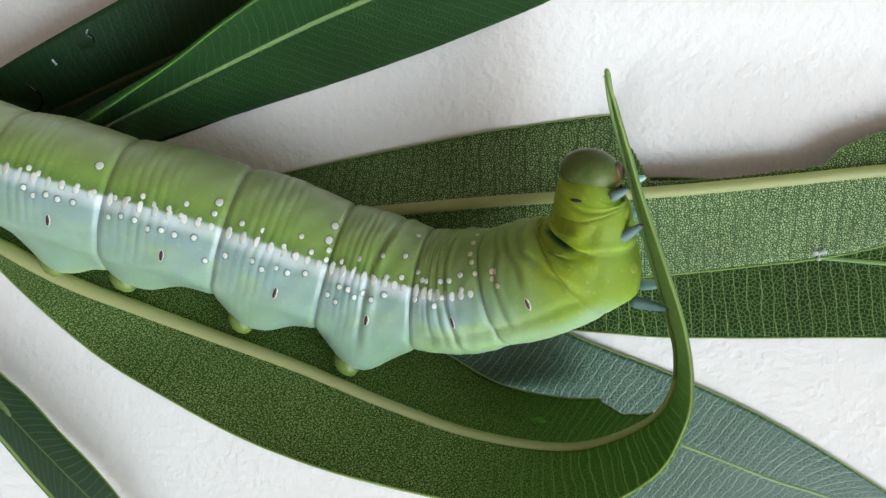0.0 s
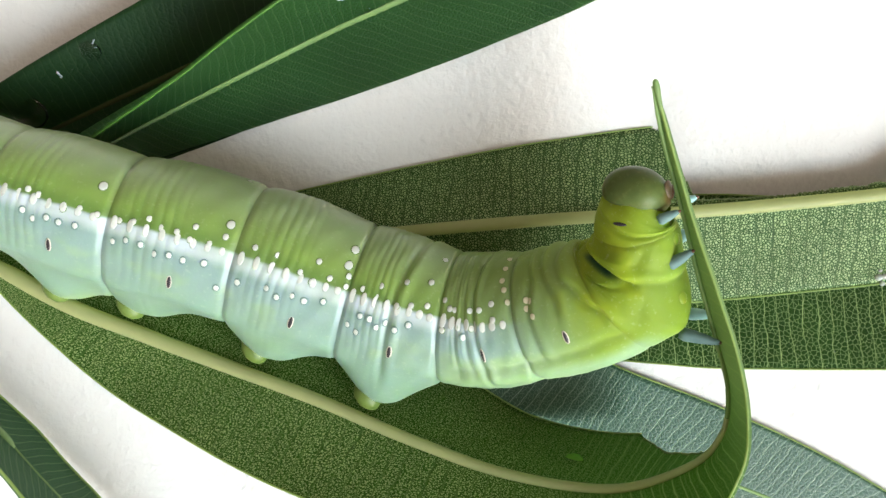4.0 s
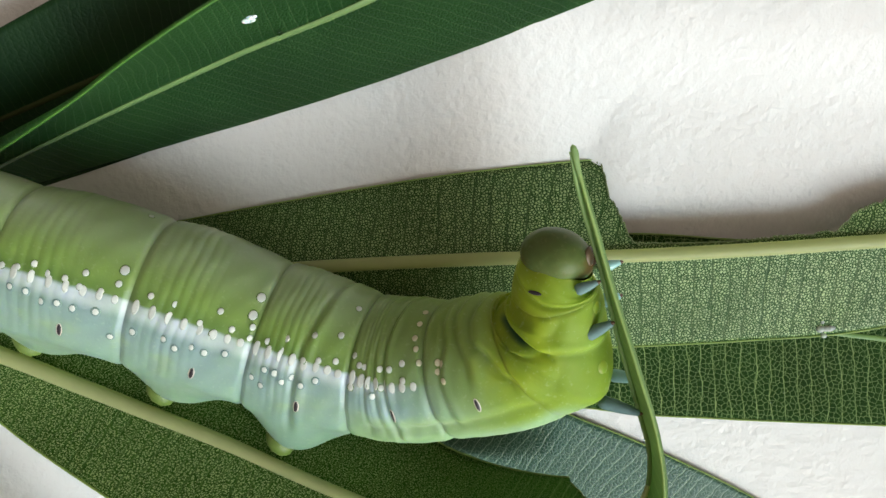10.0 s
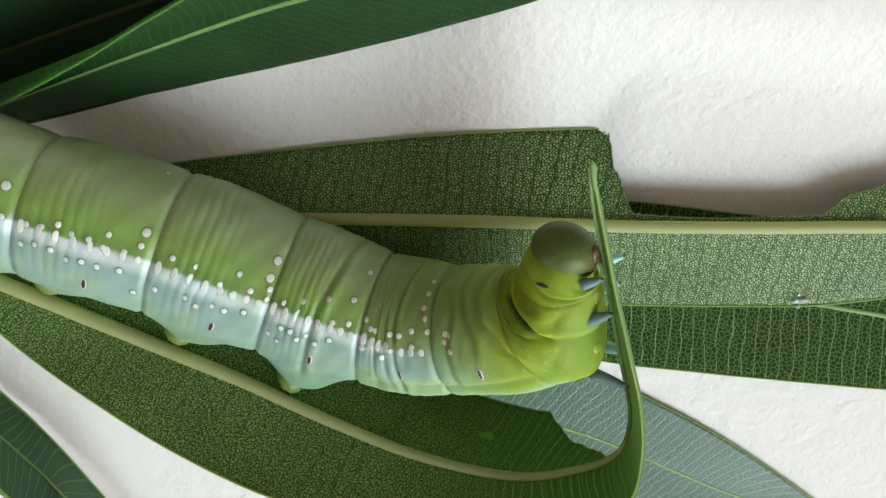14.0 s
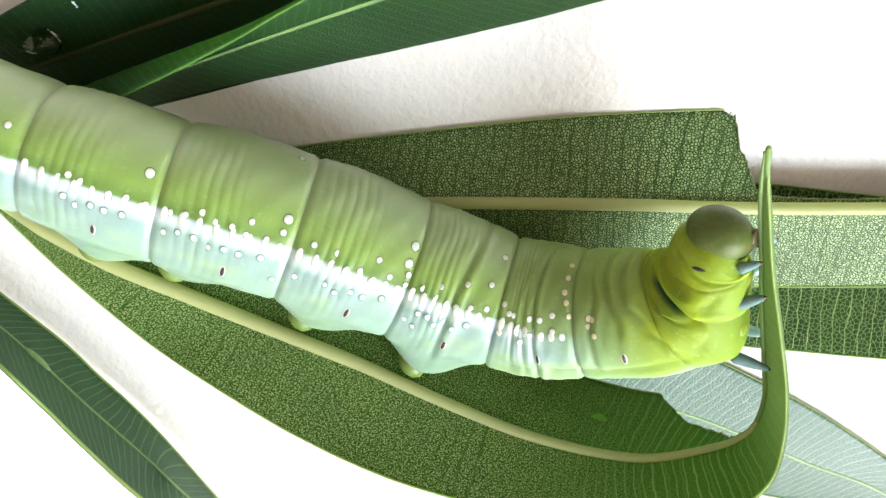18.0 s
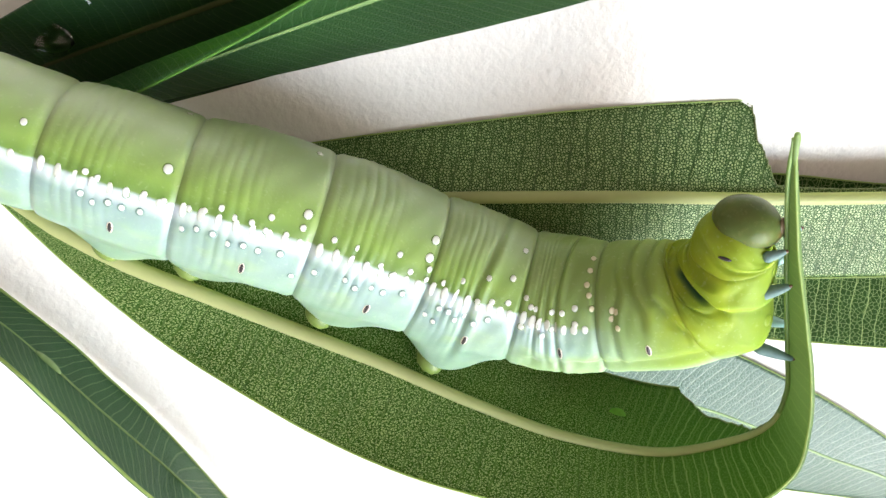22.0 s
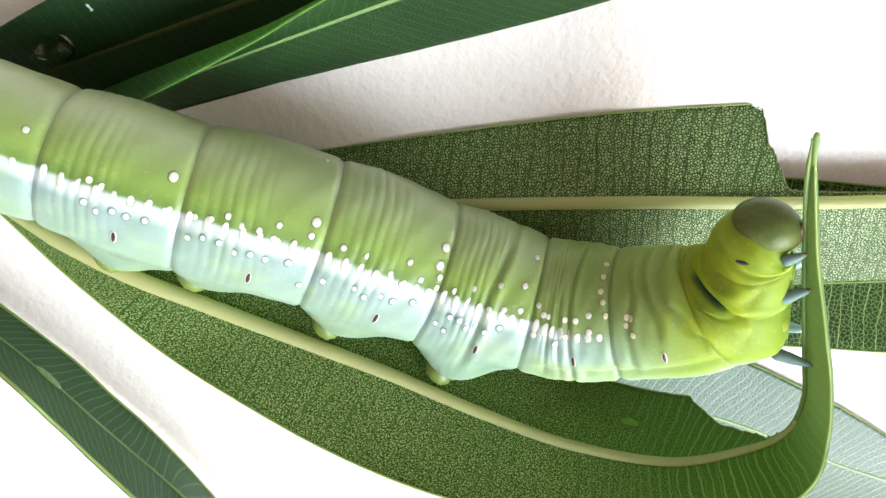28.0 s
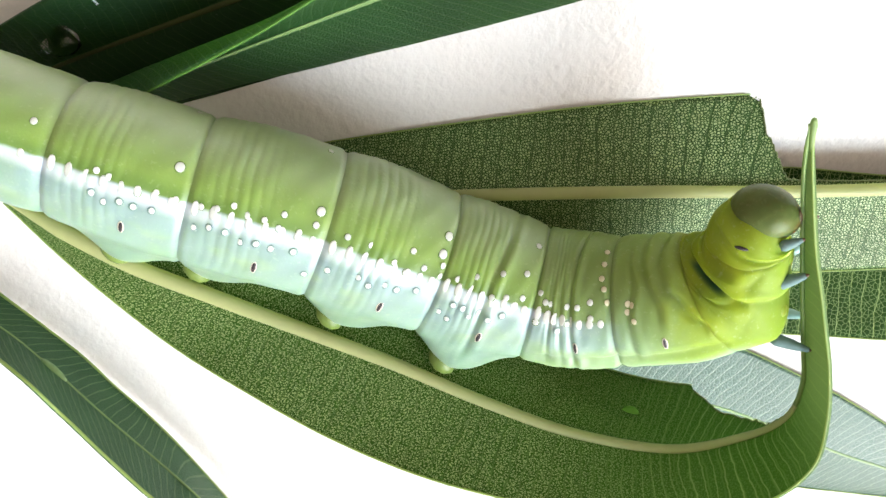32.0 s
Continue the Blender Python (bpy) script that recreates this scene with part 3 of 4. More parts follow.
leaf("grey-green oleander leaf underside with a ragged eaten upper half",
     [(-29.5, 7.6, 0.35), (-12.5, 11.3, 0.4), (4.4, 14.6, 0.6), (21.0, 16.8, 1.0), (33.3, 17.6, 1.8), (45.1, 18.5, 2.6), (61.9, 18.5, 2.8)],
     [(-29.9, 2.9, 4.1), (-11.9, 5.5, 4.6), (6.1, 7.3, 5.0), (20.6, 8.2, 4.8), (33, 9.4, 4.9), (45, 10.7, 4.9), (61.9, 11.9, 5.0)],
     [(-29.4, -4.4, 2.3), (-11.9, -3.3, 2.8), (5.6, -2.6, 3.1), (19.4, -1.3, 3.3), (31.2, 0.2, 4.0), (42.2, 2.0, 4.5), (58.3, 6.5, 4.4)],
     UNDER_PALE, RIB, True, reach_up=old_bite, nu=1200, rib_width=0.62, eaten=CHEWED)

leaf("dark green oleander leaf with pale net veins under another leaf",
     [(0, 3.4, 1.2), (8, 7.6, 1.2), (20, 9.5, 1.6), (30, 9.4, 1.6), (42, 9, 1.7), (64, 7, 1.8)],
     [(-2, 2.6, 1.2), (8, 2.7, 2.2), (20, 2.4, 2.7), (30, 1.8, 2.9), (41, 1.1, 3.1), (64, -0.8, 3.2)],
     [(0, 0, 1.4), (8, -6.0, 3.3), (20, -7.5, 4.0), (30, -7.5, 4.4), (41, -7.1, 4.9), (64, -6.6, 5.2)],
     TOP_NET, RIB_GREEN, False, rib_width=0.25)

leaf("waxy green oleander leaf, its colour blued for sky sheen, lying face up on the paper",
     [(-1.7, -4.2, 0.5), (7.5, -5.7, 0.5), (15.5, -9.3, 0.5), (26.3, -13.5, 0.4), (38.2, -19.2, 0.4), (53.1, -28.6, 0.4), (64.2, -37.4, 0.4)],
     [(-5.3, -10.8, 0.8), (5.3, -14.5, 0.8), (14.9, -18.0, 0.8), (24.5, -20.7, 0.7), (36.3, -25.1, 0.7), (48.2, -29.5, 0.6), (67.0, -42.1, 0.5)],
     [(-5.1, -14.5, 0.4), (-0.1, -19.6, 0.4), (7.8, -24.6, 0.4), (15.8, -27.2, 0.4), (26.8, -30.1, 0.4), (38.9, -31.2, 0.4), (60.0, -32.4, 0.4)],
     TOP_BLUE, RIB_GREEN, False, rib_width=0.17)

leaf("glossy dark green oleander leaf folded along its midrib",
     [(-47.4, 9.3, 8.2), (-36.3, 16.0, 10.3), (-27.7, 20.9, 11.7), (-17.6, 27.2, 13.2), (-4.7, 34.5, 12.3), (14.5, 44.8, 7.4)],
     [(-51.3, 9.4, 1.2), (-38.7, 14.8, 4.2), (-27.8, 19.6, 5.6), (-14.9, 25.1, 7.2), (-0.3, 30.8, 9.4), (19.7, 41.6, 7.6)],
     [(-52, 7.5, 0.8), (-39.1, 12.0, 0.9), (-26, 15.9, 0.9), (-11, 20.5, 1.2), (5, 26.0, 2.6), (26, 34.5, 4.5)],
     TOP_FOLD, RIB_FOLD, False, margin=0.13, margin_low=False, edge=MARGIN_FOLD, rib_width=0.32, bulge=(1.6, 1.5, 1.0, 0.4, 0.1, 0.0))

leaf("oleander leaf with shade put in as very dark green, water on it",
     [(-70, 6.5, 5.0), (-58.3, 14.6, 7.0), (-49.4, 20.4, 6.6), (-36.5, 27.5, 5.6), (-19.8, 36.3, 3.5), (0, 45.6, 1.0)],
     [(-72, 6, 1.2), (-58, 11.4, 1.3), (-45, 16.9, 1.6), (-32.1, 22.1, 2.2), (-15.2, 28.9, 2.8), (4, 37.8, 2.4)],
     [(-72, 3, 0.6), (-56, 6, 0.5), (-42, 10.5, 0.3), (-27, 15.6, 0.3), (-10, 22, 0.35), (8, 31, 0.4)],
     TOP_SHADED, RIB_SHADED, False, margin=0, rib_width=0.3)

leaf("green oleander leaf with a scarred midrib, one edge raised",
     [(-65.0, -5.8, 0.5), (-56.1, -14.0, 0.6), (-51.5, -18.3, 0.7), (-47.0, -23.3, 0.9), (-42.0, -28.7, 1.3), (-35.8, -36.7, 2.0), (-29.4, -46.0, 2.0)],
     [(-72.5, -6.0, 1.0), (-58.6, -11.9, 4.5), (-53.1, -16.6, 5.1), (-47.2, -22.3, 6.0), (-40.7, -28.2, 7.0), (-36.2, -31.5, 8.4), (-28.3, -47.0, 4.0)],
     [(-69.9, -8.5, 2.4), (-52.8, -12.4, 12.0), (-47.9, -17.4, 12.7), (-42.7, -23.1, 13.4), (-38.2, -27.5, 14.0), (-34.5, -33.1, 12.6), (-29.7, -48.0, 4.7)],
     TOP_SCAR, RIB_TIP, False, margin=0.16, rib_width=0.22)



# ---- caterpillar ----
# axis of the body: x, y, z, radius; the first two lie behind what is seen
SPINE = [(-72, 20, 8.5, 2.2), (-62, 17, 11.5, 5.0), (-49.56, 13.02, 12.81, 5.74), (-35.41, 8.51, 11.98, 6.48), (-22.05, 4.55, 10.28, 6.95), (-10.84, 0.61, 9.35, 6.83),
         (-1.17, -1.46, 10.21, 6.38), (5.52, -0.46, 12.35, 6.04), (10.9, 1.7, 14.5, 5.5), (13.1, 3.9, 15.6, 4.8), (13.5, 6.8, 16.8, 3.75), (13.15, 9.2, 17.6, 3.1), (13.75, 10.8, 18.0, 2.45)]


def body_frame(k):
    """Centre, radius, way, upward and flank direction at k along the body (0 is the third point of the spine)."""
    k = np.atleast_1d(np.asarray(k, float)) + 2
    c = spline(SPINE, k)
    d = spline(SPINE, k + 0.02)[:, :3] - spline(SPINE, k - 0.02)[:, :3]
    d /= np.linalg.norm(d, axis=1)[:, None] + 1e-12
    z = np.array((0, 0, 1.0)) - d * d[:, 2:3]
    z /= np.linalg.norm(z, axis=1)[:, None]
    return c[:, :3] * MM, c[:, 3] * MM, d, z, np.cross(d, z)


def bell(x, width):
    return np.exp(-((x / width) ** 2))


def skin_points(k, phi):
    """Places on the skin for arrays of k and of the angle phi (radians): creases, rings, flank fold and the prolegs' lobes."""
    c, r, d, z, l = body_frame(k)
    out = z[:, None] * np.cos(phi)[None, :, None] + l[:, None] * np.sin(phi)[None, :, None]
    deg = np.degrees(phi)[None, :]
    kk = k[:, None]
    h = np.zeros((len(k), len(phi)))
    edges = np.array(CREASES)
    i = np.clip(np.searchsorted(edges, k, side="right") - 1, 0, len(edges) - 2)
    e0, e1 = edges[i], edges[i + 1]
    s = ((k - e0) / (e1 - e0))[:, None]
    crease = np.where(kk > 5.7, 0.3, 1.0)
    calm = np.clip((kk - 6.0) / 0.6, 0, 1)
    h += 0.34 * np.abs(np.sin(math.pi * s)) ** 0.7 * (1 - 0.75 * calm) + 0.22 * calm - (0.19 * bell(s, 0.028) + 0.19 * bell(1 - s, 0.028)) * crease - 0.25
    wobble = 0.10 * np.sin(deg / 17.0 + 3.0 * kk) + 0.06 * np.sin(deg / 7.0 + 1.0)
    rings = np.abs(np.sin(math.pi * (s * 13 + wobble))) ** 0.8
    h += 0.10 * rings * np.clip(1 - np.abs(s - 0.30) / 0.36, 0, 1) * np.clip((62 - deg) / 60, 0.25, 1) * np.clip((4.6 - kk) / 0.8, 0.12, 1)
    for line, depth, width in FOLDS:
        angles, places = zip(*line)
        at = np.interp(deg, angles, places)
        reach = bell(np.maximum(np.maximum(angles[0] - deg, deg - angles[-1]), 0), 14.0)
        h -= depth * reach * bell(kk - at, width)
        h += 0.55 * depth * reach * bell(kk - at - 2.2 * width, width * 1.3)
    h += 0.26 * bell(deg - 44 - 5 * np.sin(kk * 6.7), 14.0) * np.clip((5.6 - kk) / 1.0, 0, 1)
    h -= 0.12 * bell(deg - 30 - 4 * np.sin(kk * 6.7), 9.0) * np.clip((5.6 - kk) / 1.0, 0, 1)
    front = np.clip((kk - 5.0) / 1.0, 0, 1)
    h += 0.05 * (1 - 0.8 * front) * np.sin(deg / 9.0 + kk * 9.0) * np.sin(kk * 17.0 + deg / 23.0)
    h += front * (0.12 * np.sin(deg / 19.0 + kk * 2.1) * np.sin(kk * 4.3 + deg / 37.0) + 0.5 * bell(deg - 60, 28.0) * bell(kk - 6.4, 0.6))
    line = kk - 7.71 + 0.0016 * (deg + 55.0) + 0.00006 * (deg + 55.0) ** 2
    pocket = bell(deg + 55.0, 42.0)
    h -= 0.85 * pocket * bell(line, 0.075)
    h += 0.30 * pocket * bell(line + 0.30, 0.20)
    h += 0.20 * pocket * bell(line - 0.30, 0.2)
    h += 1.15 * bell(deg - 66, 26.0) * bell(kk - 6.95, 0.30)
    h -= 0.20 * bell(deg - 55, 32.0) * bell(kk - 7.45, 0.18)
    h -= 0.14 * bell(deg + 2.0 - 5 * np.sin(kk * 3.0), 7.0) * bell(kk - 8.15, 0.42)
    h += 0.25 * bell(deg + 26.0, 15.0) * bell(kk - 8.2, 0.35)
    h -= 0.15 * bell(deg - np.interp(kk, (6.6, 7.35), (25, 10)), 7.0) * bell(kk - 7.0, 0.38)
    h -= 0.28 * bell(deg - np.interp(kk, (3.9, 4.5, 5.0, 5.5, 6.1, 6.5), (40, 31, 33, 27, 24, 30)), 6.0) * np.clip((kk - 3.8) / 0.3, 0, 1) * np.clip((6.6 - kk) / 0.4, 0, 1)
    v = c[:, None] + out * (r[:, None] + h * MM)[..., None]
    for base_k, tip in PROLEGS:
        bc, br, bd, _, _ = (q[0] for q in body_frame(base_k))
        tip = np.array(tip) * MM
        inward = (bc - tip) / np.linalg.norm(bc - tip)
        goal = tip + bd * 2.1 * MM + inward * 0.9 * MM
        ray = goal - bc - bd * ((goal - bc) @ bd)
        ray /= np.linalg.norm(ray)
        foot = bc + bd * ((goal - bc) @ bd) + ray * br
        far = v - foot
        a, b = far @ bd, np.linalg.norm(far - (far @ bd)[..., None] * bd, axis=-1)
        dist = np.sqrt((a / 3.7) ** 2 + (b / 3.2) ** 2) / MM
        v = v + (goal - foot)[None, None] * np.exp(-(dist**2.4))[..., None]
    return v, out, d


def on_skin(k, phi):
    k, a = np.array([k - 0.004, k, k + 0.004]), np.radians([phi - 0.8, phi, phi + 0.8])
    v, out, d = skin_points(k, a)
    way = v[2, 1] - v[0, 1]
    way /= np.linalg.norm(way)
    n = np.cross(v[1, 2] - v[1, 0], way)
    n /= np.linalg.norm(n)
    return v[1, 1], n if n @ out[1, 1] > 0 else -n, way


def segment(name, k0, k1, parent, label=""):
    rows, sides = 84 if k1 - k0 < 1.5 else 150, 170
    k = np.linspace(k0, k1, rows)
    ang = np.linspace(-math.pi, math.pi, sides + 1)
    v = skin_points(k, ang)[0].reshape(-1, 3)
    uvs = np.stack(np.broadcast_arrays(k[:, None], np.degrees(ang)[None, :]), -1).reshape(-1, 2)
    return mesh_object(name, v, grid_faces(rows, sides + 1), SKIN, parent, label, uvs=uvs)


def dome(name, place, out, along, length, width, height, material, parent, label=""):
    bm = bmesh.new()
    bmesh.ops.create_icosphere(bm, subdivisions=2, radius=1.0)
    side = np.cross(out, along)
    m = Matrix((along * length, side * width, out * height)).transposed().to_4x4()
    m.translation = Vector(place)
    bmesh.ops.transform(bm, matrix=m, verts=bm.verts)
    return part(name, bm, material, parent, label)


caterpillar = root("caterpillar", "large green hawkmoth caterpillar with white side stripe, feeding on a leaf", "caterpillar")
CREASES = [-1.95, -0.6, 0.45, 1.182, 2.0, 2.916, 3.858, 4.98, 6.35, 8.55, 9.95]
# folds of the skin: angle and place along each, depth in millimetres, width
FOLDS = [([(-100, 3.50), (-60, 3.44), (-20, 3.36), (40, 3.36)], 0.22, 0.035), ([(-20, 4.10), (28, 4.12)], 0.09, 0.035), ([(-30, 4.28), (30, 4.30)], 0.09, 0.035),
         ([(-100, 4.56), (-52, 4.50), (-33, 4.46), (40, 4.44)], 0.20, 0.04), ([(-60, 5.28), (-43, 5.34), (-15, 5.22), (20, 5.22)], 0.16, 0.05),
         ([(-110, 5.50), (-67, 5.44), (-45, 5.51), (-33, 5.60), (-23, 5.64)], 0.24, 0.075), ([(-110, 5.82), (-61, 5.70), (-42, 5.76), (-31, 5.97), (-14, 6.12), (-6, 6.24)], 0.30, 0.10),
         ([(-110, 6.10), (-71, 6.25), (-48, 6.52), (-35, 7.15), (-15, 7.42)], 0.16, 0.12), ([(-20, 7.50), (4, 7.55), (33, 7.50), (70, 7.48)], 0.22, 0.10),
         ([(-70, 9.05), (-50, 9.01), (-30, 8.89), (-13, 8.80), (12, 8.71), (40, 8.66)], 0.16, 0.07)]
PROLEGS = [(0.62, (-42.4, 0.2, 11.2)), (1.42, (-35.1, -1.5, 10.9)), (2.32, (-22.9, -5.6, 11.0)), (3.22, (-11.9, -10.2, 10.5))]
SPOTS = {
    1: [(.36, -36)],
    2: [(1.089, -97), (.714, -16), (.78, -14), (.714, 1), (.78, 5), (.858, 1), (.93, 2), (1.026, 1), (.936, -9), (1.026, -13), (1.128, -12), (1.104, -35)],
    3: [(1.889, -86), (1.428, -19), (1.506, -15), (1.608, -15), (1.71, -22), (1.92, -31), (1.914, -21), (1.824, -13), (1.344, -14), (1.26, -12), (1.248, 5), (1.326, 1), (1.416, 1), (1.506, 5), (1.596, 3),
        (1.686, 4), (1.824, 2), (1.938, 19), (1.698, -12)],
    4: [(2.124, -20), (2.286, -20), (2.484, -14), (2.592, -26), (2.85, -45), (2.844, -31), (2.88, -23), (2.886, -15), (2.724, -17), (2.592, -10), (2.076, 9), (2.286, 5), (2.376, 9), (2.484, 4), (2.586, 5), (2.736, 1)],
    5: [(3.21, -23), (3.054, -17), (3.204, -14), (3.444, -31), (3.69, -37), (3.75, -64), (3.408, -12), (3.546, -15), (3.714, -18), (2.994, 13), (3.096, 3), (3.09, 17), (3.192, 3), (3.27, 8), (3.342, 3), (3.444, 6), (3.564, 0)],
    6: [(3.906, -26), (3.996, -20), (4.092, -20), (4.404, -22), (4.578, -23), (4.752, -28), (4.95, -28), (3.924, -2), (4.134, -7), (4.26, 0), (4.41, -8), (4.752, -15), (4.92, -39), (4.89, -48), (4.908, -61), (4.92, -74)],
    7: [(5.244, -28), (5.298, -27), (5.226, -21), (5.31, -14)],
}
LARGE = {(1.104, -35), (1.92, -31), (2.85, -45), (2.844, -31)}
SPIRACLES = {2: (.882, 24), 3: (1.62, 25), 4: (2.532, 26), 5: (3.426, 26), 6: (4.506, 14), 7: (5.64, 8), 9: (9.08, -27)}
for i, (k0, k1) in enumerate(zip(CREASES, CREASES[1:])):
    seg = segment("body_segment", k0, k1, caterpillar)
    for k, phi in SPOTS.get(i, ()):
        at, out, way = on_skin(k, phi)
        r = 0.44 if (k, phi) in LARGE else 0.30 + 0.05 * noise.noise((k * 7, phi, 0))
        if phi > -2:
            dome("spot_ring", at, out, way, r * MM * 1.28, r * MM * 1.32, 0.03 * MM, RING, seg, "grey-blue ring round a spot")
        else:
            dome("spot_ring", at, out, way, r * MM * 1.07, r * MM * 1.10, 0.02 * MM, RING_GREEN, seg, "dark green ring round a spot")
        dome("spot", at, out, way, r * MM * 0.9, r * MM, 0.05 * MM, SPOT_CREAM if k > 4.85 else SPOT, seg, "raised cream spot" if k > 4.85 else "raised white spot")
    if 1 <= i <= 6:
        for j in range(8):
            k = k0 + (k1 - k0) * (0.06 + 0.12 * j)
            at, out, way = on_skin(k, -10.0 + 1.5 * noise.noise((k * 11, 3, 0)))
            dome("stripe_bead", at, out, way, (0.30 + 0.06 * noise.noise((k * 5, 1, 0))) * MM, (0.66 - 0.04 * j) * MM, 0.03 * MM, SPOT, seg, "white bead of the side stripe")
    if i in SPIRACLES:
        k, phi = SPIRACLES[i]
        at, out, way = on_skin(k, phi)
        f = 0.92 if i == 9 else 1.0 if i == 7 else 1.15
        if i < 9:
            dome("spiracle_rim", at, out, way, 0.24 * f * MM, 0.66 * f * MM, 0.05 * MM, RIM, seg, "pale spiracle rim")
        dome("spiracle", at, out, way, 0.17 * f * MM, 0.60 * f * MM, 0.09 * MM, BLACK, seg, "black slit-like spiracle")

bm = bmesh.new()
bmesh.ops.create_uvsphere(bm, u_segments=40, v_segments=24, radius=1.0)
for v in bm.verts:
    x, y, z = v.co
    thin = 1.0 - 0.16 * max(0.0, x) ** 2
    v.co = Vector((x * 2.8, y * 2.15 * thin + 0.1 * x, z * 2.5 * thin))
bmesh.ops.transform(bm, matrix=pose(13.45, 11.1, 18.25, 0, 0, -19), verts=bm.verts)
bmesh.ops.scale(bm, vec=(MM, MM, MM), verts=bm.verts)
head = part("head", bm, HEAD, caterpillar, "smooth olive-grey head capsule")
dome("mandible", np.array((15.95, 11.2, 18.75)) * MM, np.array((0.96, -0.05, 0.28)), np.array((0.05, 1.0, 0.0)), 0.7 * MM, 0.5 * MM, 0.40 * MM, CLAW, head, "brown mandibles")
dome("mouth_plate", np.array((15.72, 11.44, 19.26)) * MM, np.array((0.8, 0.1, 0.59)), np.array((-0.12, 0.99, 0.0)), 0.8 * MM, 0.6 * MM, 0.22 * MM, MOUTH, head, "reddish brown mouth plate")
dome("antenna", np.array((15.9, 10.6, 18.6)) * MM, np.array((0.9, -0.2, 0.39)), np.array((0.2, 0.98, 0.0)), 0.28 * MM, 0.28 * MM, 0.6 * MM, TIP, head, "short yellow antenna")


for k, tip in PROLEGS:
    c, r, d, z, l = (q[0] for q in body_frame(k))
    tip = np.array(tip) * MM
    way = tip - c
    way -= d * (way @ d)
    way /= np.linalg.norm(way)
    slant = way * 0.8 - d * 0.6
    dome("proleg_foot", tip + d * 0.95 * MM - way * 1.25 * MM, slant, d * 0.8 + way * 0.6, 1.65 * MM, 1.35 * MM, 1.25 * MM, TIP, caterpillar, "yellow-green gripping foot of a proleg")


def foot_leg(a, b, material, fat=1.0):
    t = np.linspace(0, 1, 8)
    a, b = np.array(a) * MM, np.array(b) * MM
    line = a[None] * (1 - t)[:, None] + b[None] * t[:, None]
    leg = tube("leg", line, np.interp(t, [0, 0.15, 0.55, 1], np.array([0.40, 0.58, 0.48, 0.24]) * fat) * MM, material, caterpillar, "blue-grey jointed leg", 10)
    d = (b - a) / np.linalg.norm(b - a)
    s = np.cross(d, (0, 0, 1.0))
    dome("claw", b, d, s / np.linalg.norm(s), 0.16 * MM, 0.16 * MM, 0.26 * MM, CLAW, leg, "brown claw")


for k, phi, size in ((8.30, 56, 0.75), (7.24, 58, 0.75)):
    at, out, way = on_skin(k, phi)
    dome("leg_base", at - out * 0.48 * size * MM, out, way, size * 1.15 * MM, size * 1.1 * MM, size * 0.62 * MM, LEG_BASE, caterpillar, "swollen yellow-green base of a leg")


for a, b, near in (((14.6, 9.1, 20.3), (16.1, 9.8, 20.3), 1), ((15.5, 5.2, 19.0), (17.4, 6.6, 19.8), 1), ((17.2, -0.7, 17.2), (20.3, -1.25, 17.9), 1),
                   ((16.6, 10.2, 17.6), (18.0, 10.7, 17.6), 0), ((16.9, 7.3, 16.7), (18.3, 7.8, 16.6), 0), ((18.4, 0.2, 13.9), (20.6, 0.4, 15.0), 0)):
    foot_leg(a, b, LEG if near else LEG_PALE, 0.8 if a[1] > 8 else 1.0)


# ---- water droplets ----
WATER = Nodes("water").done((1, 1, 1), 0.02, Transmission_Weight=1.0, IOR=1.36)
# clear beads whitened in place of their bright highlights
BEAD = Nodes("gleaming_water").done((0.78, 0.84, 0.78), 0.06, Transmission_Weight=0.6, IOR=1.33)
# white colour stands in for the glint of water on the leaves
GLEAM_WHITE = plain_material("gleam_white", (0.72, 0.76, 0.72), 0.3, 0.45, 4000, Subsurface_Weight=0.3, Subsurface_Scale=0.0005)


def droplet(place, out, size, flat=0.62, water=WATER):
    """A bead of water; flat: its height over its width."""
    o = np.array(out) / np.linalg.norm(out)
    s = np.cross(o, (0, 1.0, 0.1))
    s /= np.linalg.norm(s)
    return tagged(dome("water_droplet", np.array(place) * MM, o, s, size * MM, size * 0.85 * MM, size * flat * MM, water, None), "clear water droplet on a leaf", "droplet", "droplets")


def on_blade(index, x, y):
    v = BLADES[index]
    q = v[np.argmin((v[:, 0] - x * MM) ** 2 + (v[:, 1] - y * MM) ** 2)]
    return tuple(q / MM)


for index, x, y, size, flat in ((5, -39.5, 24.4, 1.2, 0.16), (5, -47.8, 18.2, 2.4, 0.08), (4, -10.2, 27.2, 0.4, 0.6)):
    droplet(on_blade(index, x, y), (0.15, -0.5, 0.85) if index != 4 else (0.25, -0.75, 0.6), size, flat)
# a small crowd of beads by the pale leaf's edge
for dx, dy, size in ((-0.42, 0.05, 0.42), (0.05, 0.25, 0.36), (0.42, -0.05, 0.38), (-0.1, -0.3, 0.3), (0.62, 0.28, 0.22), (-0.3, 0.42, 0.2)):
    droplet(on_blade(1, 38.8 + dx, 1.9 + dy), (0.1, -0.2, 1), size, 0.7, BEAD)


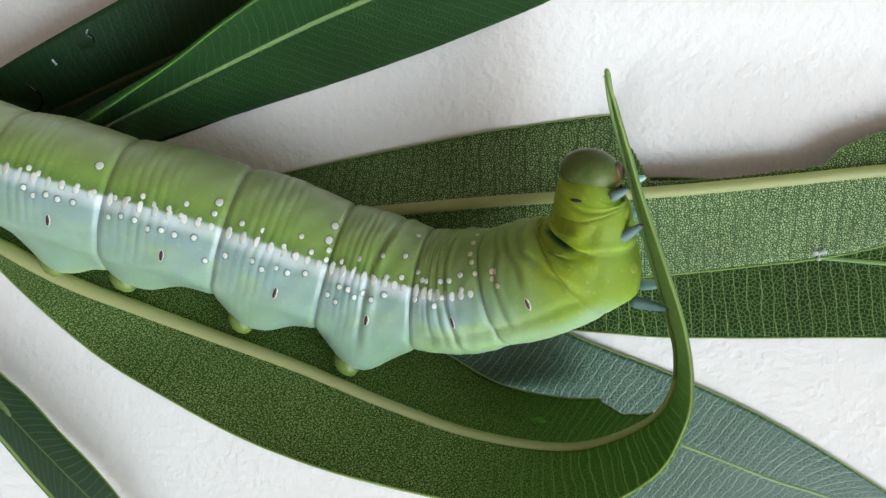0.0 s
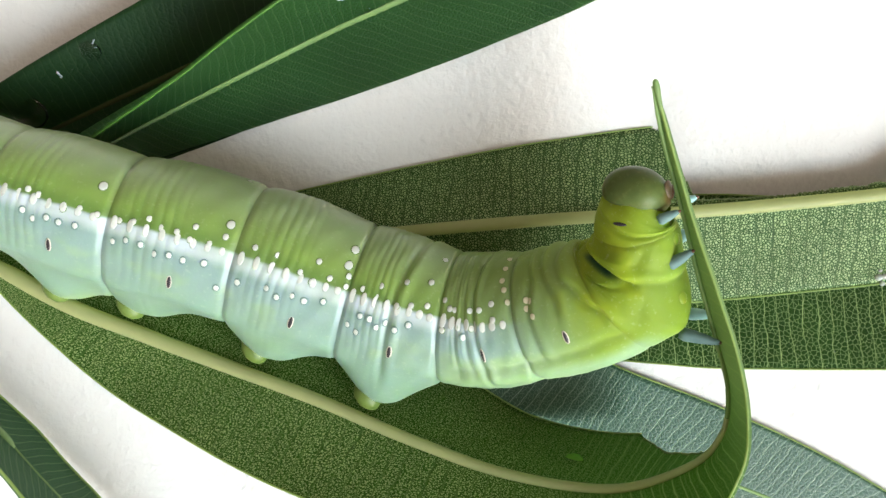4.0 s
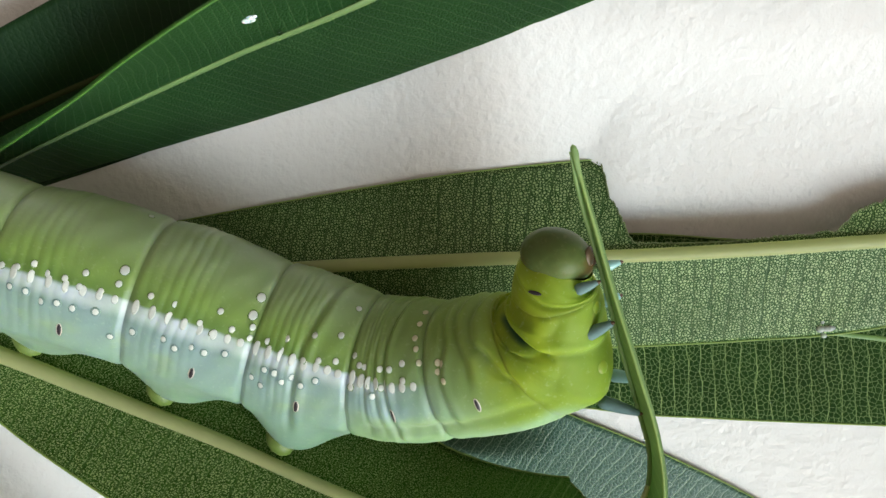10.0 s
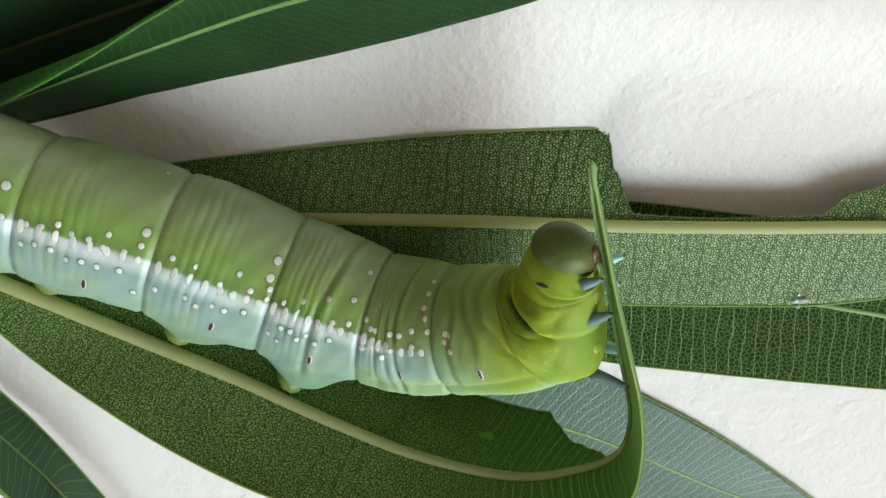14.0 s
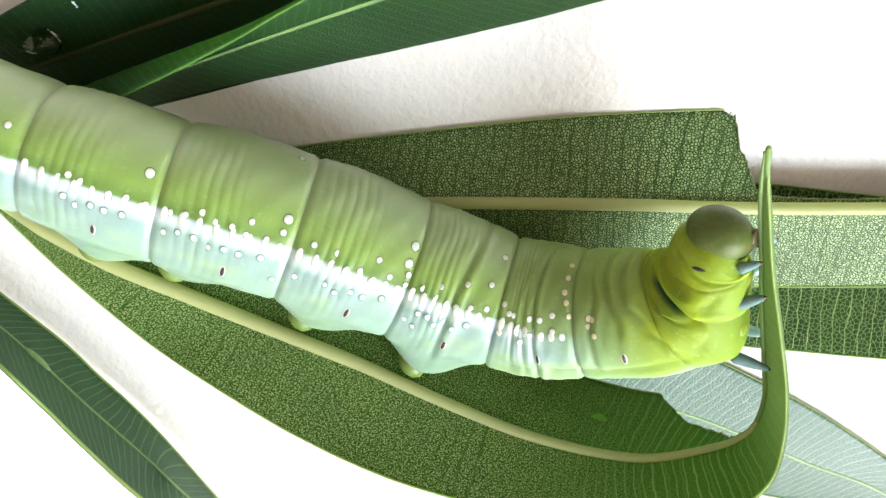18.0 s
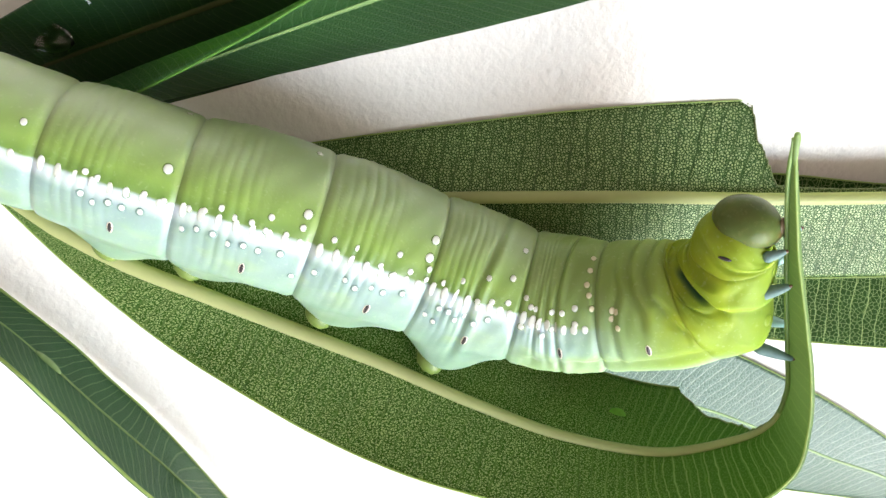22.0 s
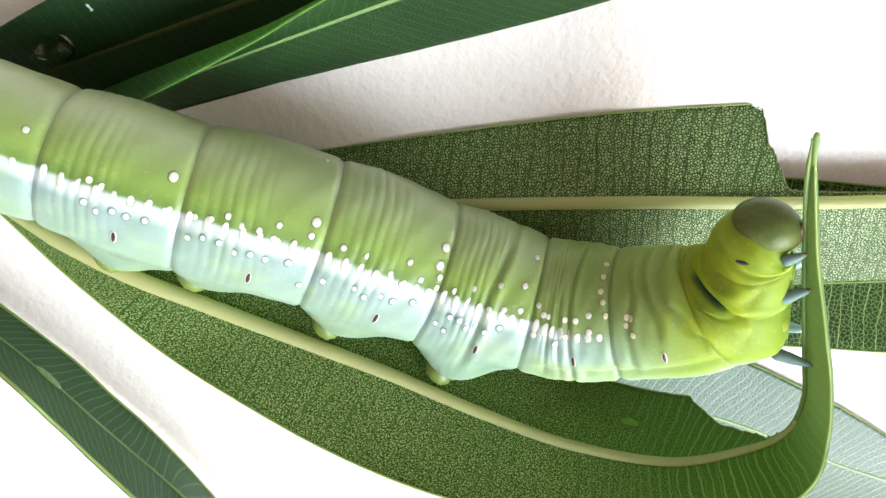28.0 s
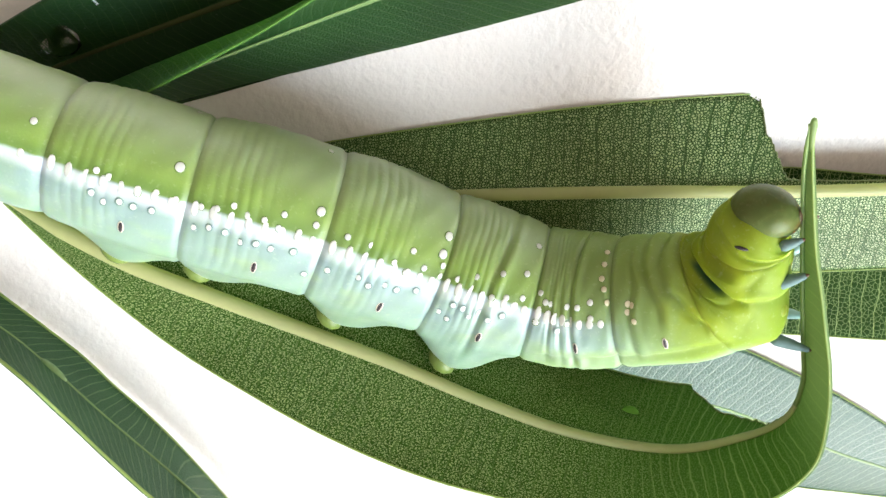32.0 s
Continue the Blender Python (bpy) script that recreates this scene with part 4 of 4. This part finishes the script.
def gleam(index, x, y, out, turn, blobs, label):
    """A gleam or glint painted as a few merged white blobs: offset along and across, size."""
    o = np.array(out) / np.linalg.norm(out)
    way = np.array((math.cos(turn), math.sin(turn), 0.0))
    way -= o * (way @ o)
    way /= np.linalg.norm(way)
    side = np.cross(o, way)
    at = np.array(on_blade(index, x, y)) * MM + o * 0.04 * MM
    bm = bmesh.new()
    for a, b, size in blobs:
        m = Matrix((way * size * MM, side * size * 0.7 * MM, o * size * 0.4 * MM)).transposed().to_4x4()
        m.translation = Vector(at + (way * a + side * b) * MM)
        bmesh.ops.create_icosphere(bm, subdivisions=2, radius=1.0, matrix=m)
    tagged(part("gleam_drop", bm, GLEAM_WHITE, None), label, "sap drop", "dried sap on leaves")


# clear droplet given a white colour for its gleam
gleam(4, -12.3, 28.0, (0.25, -0.75, 0.6), 0.35, ((-0.3, 0, 0.38), (0.15, 0.18, 0.34), (0.2, -0.16, 0.3), (0.52, 0.12, 0.26), (-0.1, -0.22, 0.22)), "crusty white droplet, its gleam put into the colour, on a green leaf")
# white flecks put in for glints of water
gleam(5, -43.1, 21.8, (0.1, -0.5, 0.9), -1.2, ((-0.2, 0, 0.2), (0.05, 0.02, 0.14), (0.24, 0.08, 0.12), (0.3, -0.08, 0.09)), "small white fleck put in for a glint on a dark leaf")
gleam(5, -38.9, 24.85, (0.1, -0.5, 0.9), 1.0, ((-0.16, 0, 0.13), (0.08, 0.03, 0.1), (0.24, 0, 0.08)), "small white fleck put in for a glint on a dark leaf")


patch = on_blade(0, 9.45, -16.5)
mark = dome("feeding_mark", np.array(patch) * MM, np.array((0.0, 0.93, 0.37)), np.array((1.0, 0, 0)), 0.95 * MM, 0.8 * MM, 0.04 * MM, MARK, None)
tagged(mark, "thin spot scraped in a leaf, bright green as if lit through", "leaf spot")
scar = np.array((-52.45, -16.95, 5.35)) * MM
tagged(dome("midrib_scar", scar, np.array((0.3, 0.3, 0.9)), np.array((0.70, -0.68, 0.1)), 1.9 * MM, 0.45 * MM, 0.34 * MM, SCAR, None), "swollen pale scar on a leaf midrib", "leaf scar")


def motions():
    """The head creeps forward along the leaf's rim as the caterpillar feeds; all else holds still."""
    walk(head, [(0.0, pose(-0.00030, 0, 0)), (8.0, pose(-0.00020, 0, 0)), (20.0, pose(0, 0, 0)), (30.0, pose(0.00030, 0, 0)), (32.0, pose(0.00030, 0, 0))])


motions()
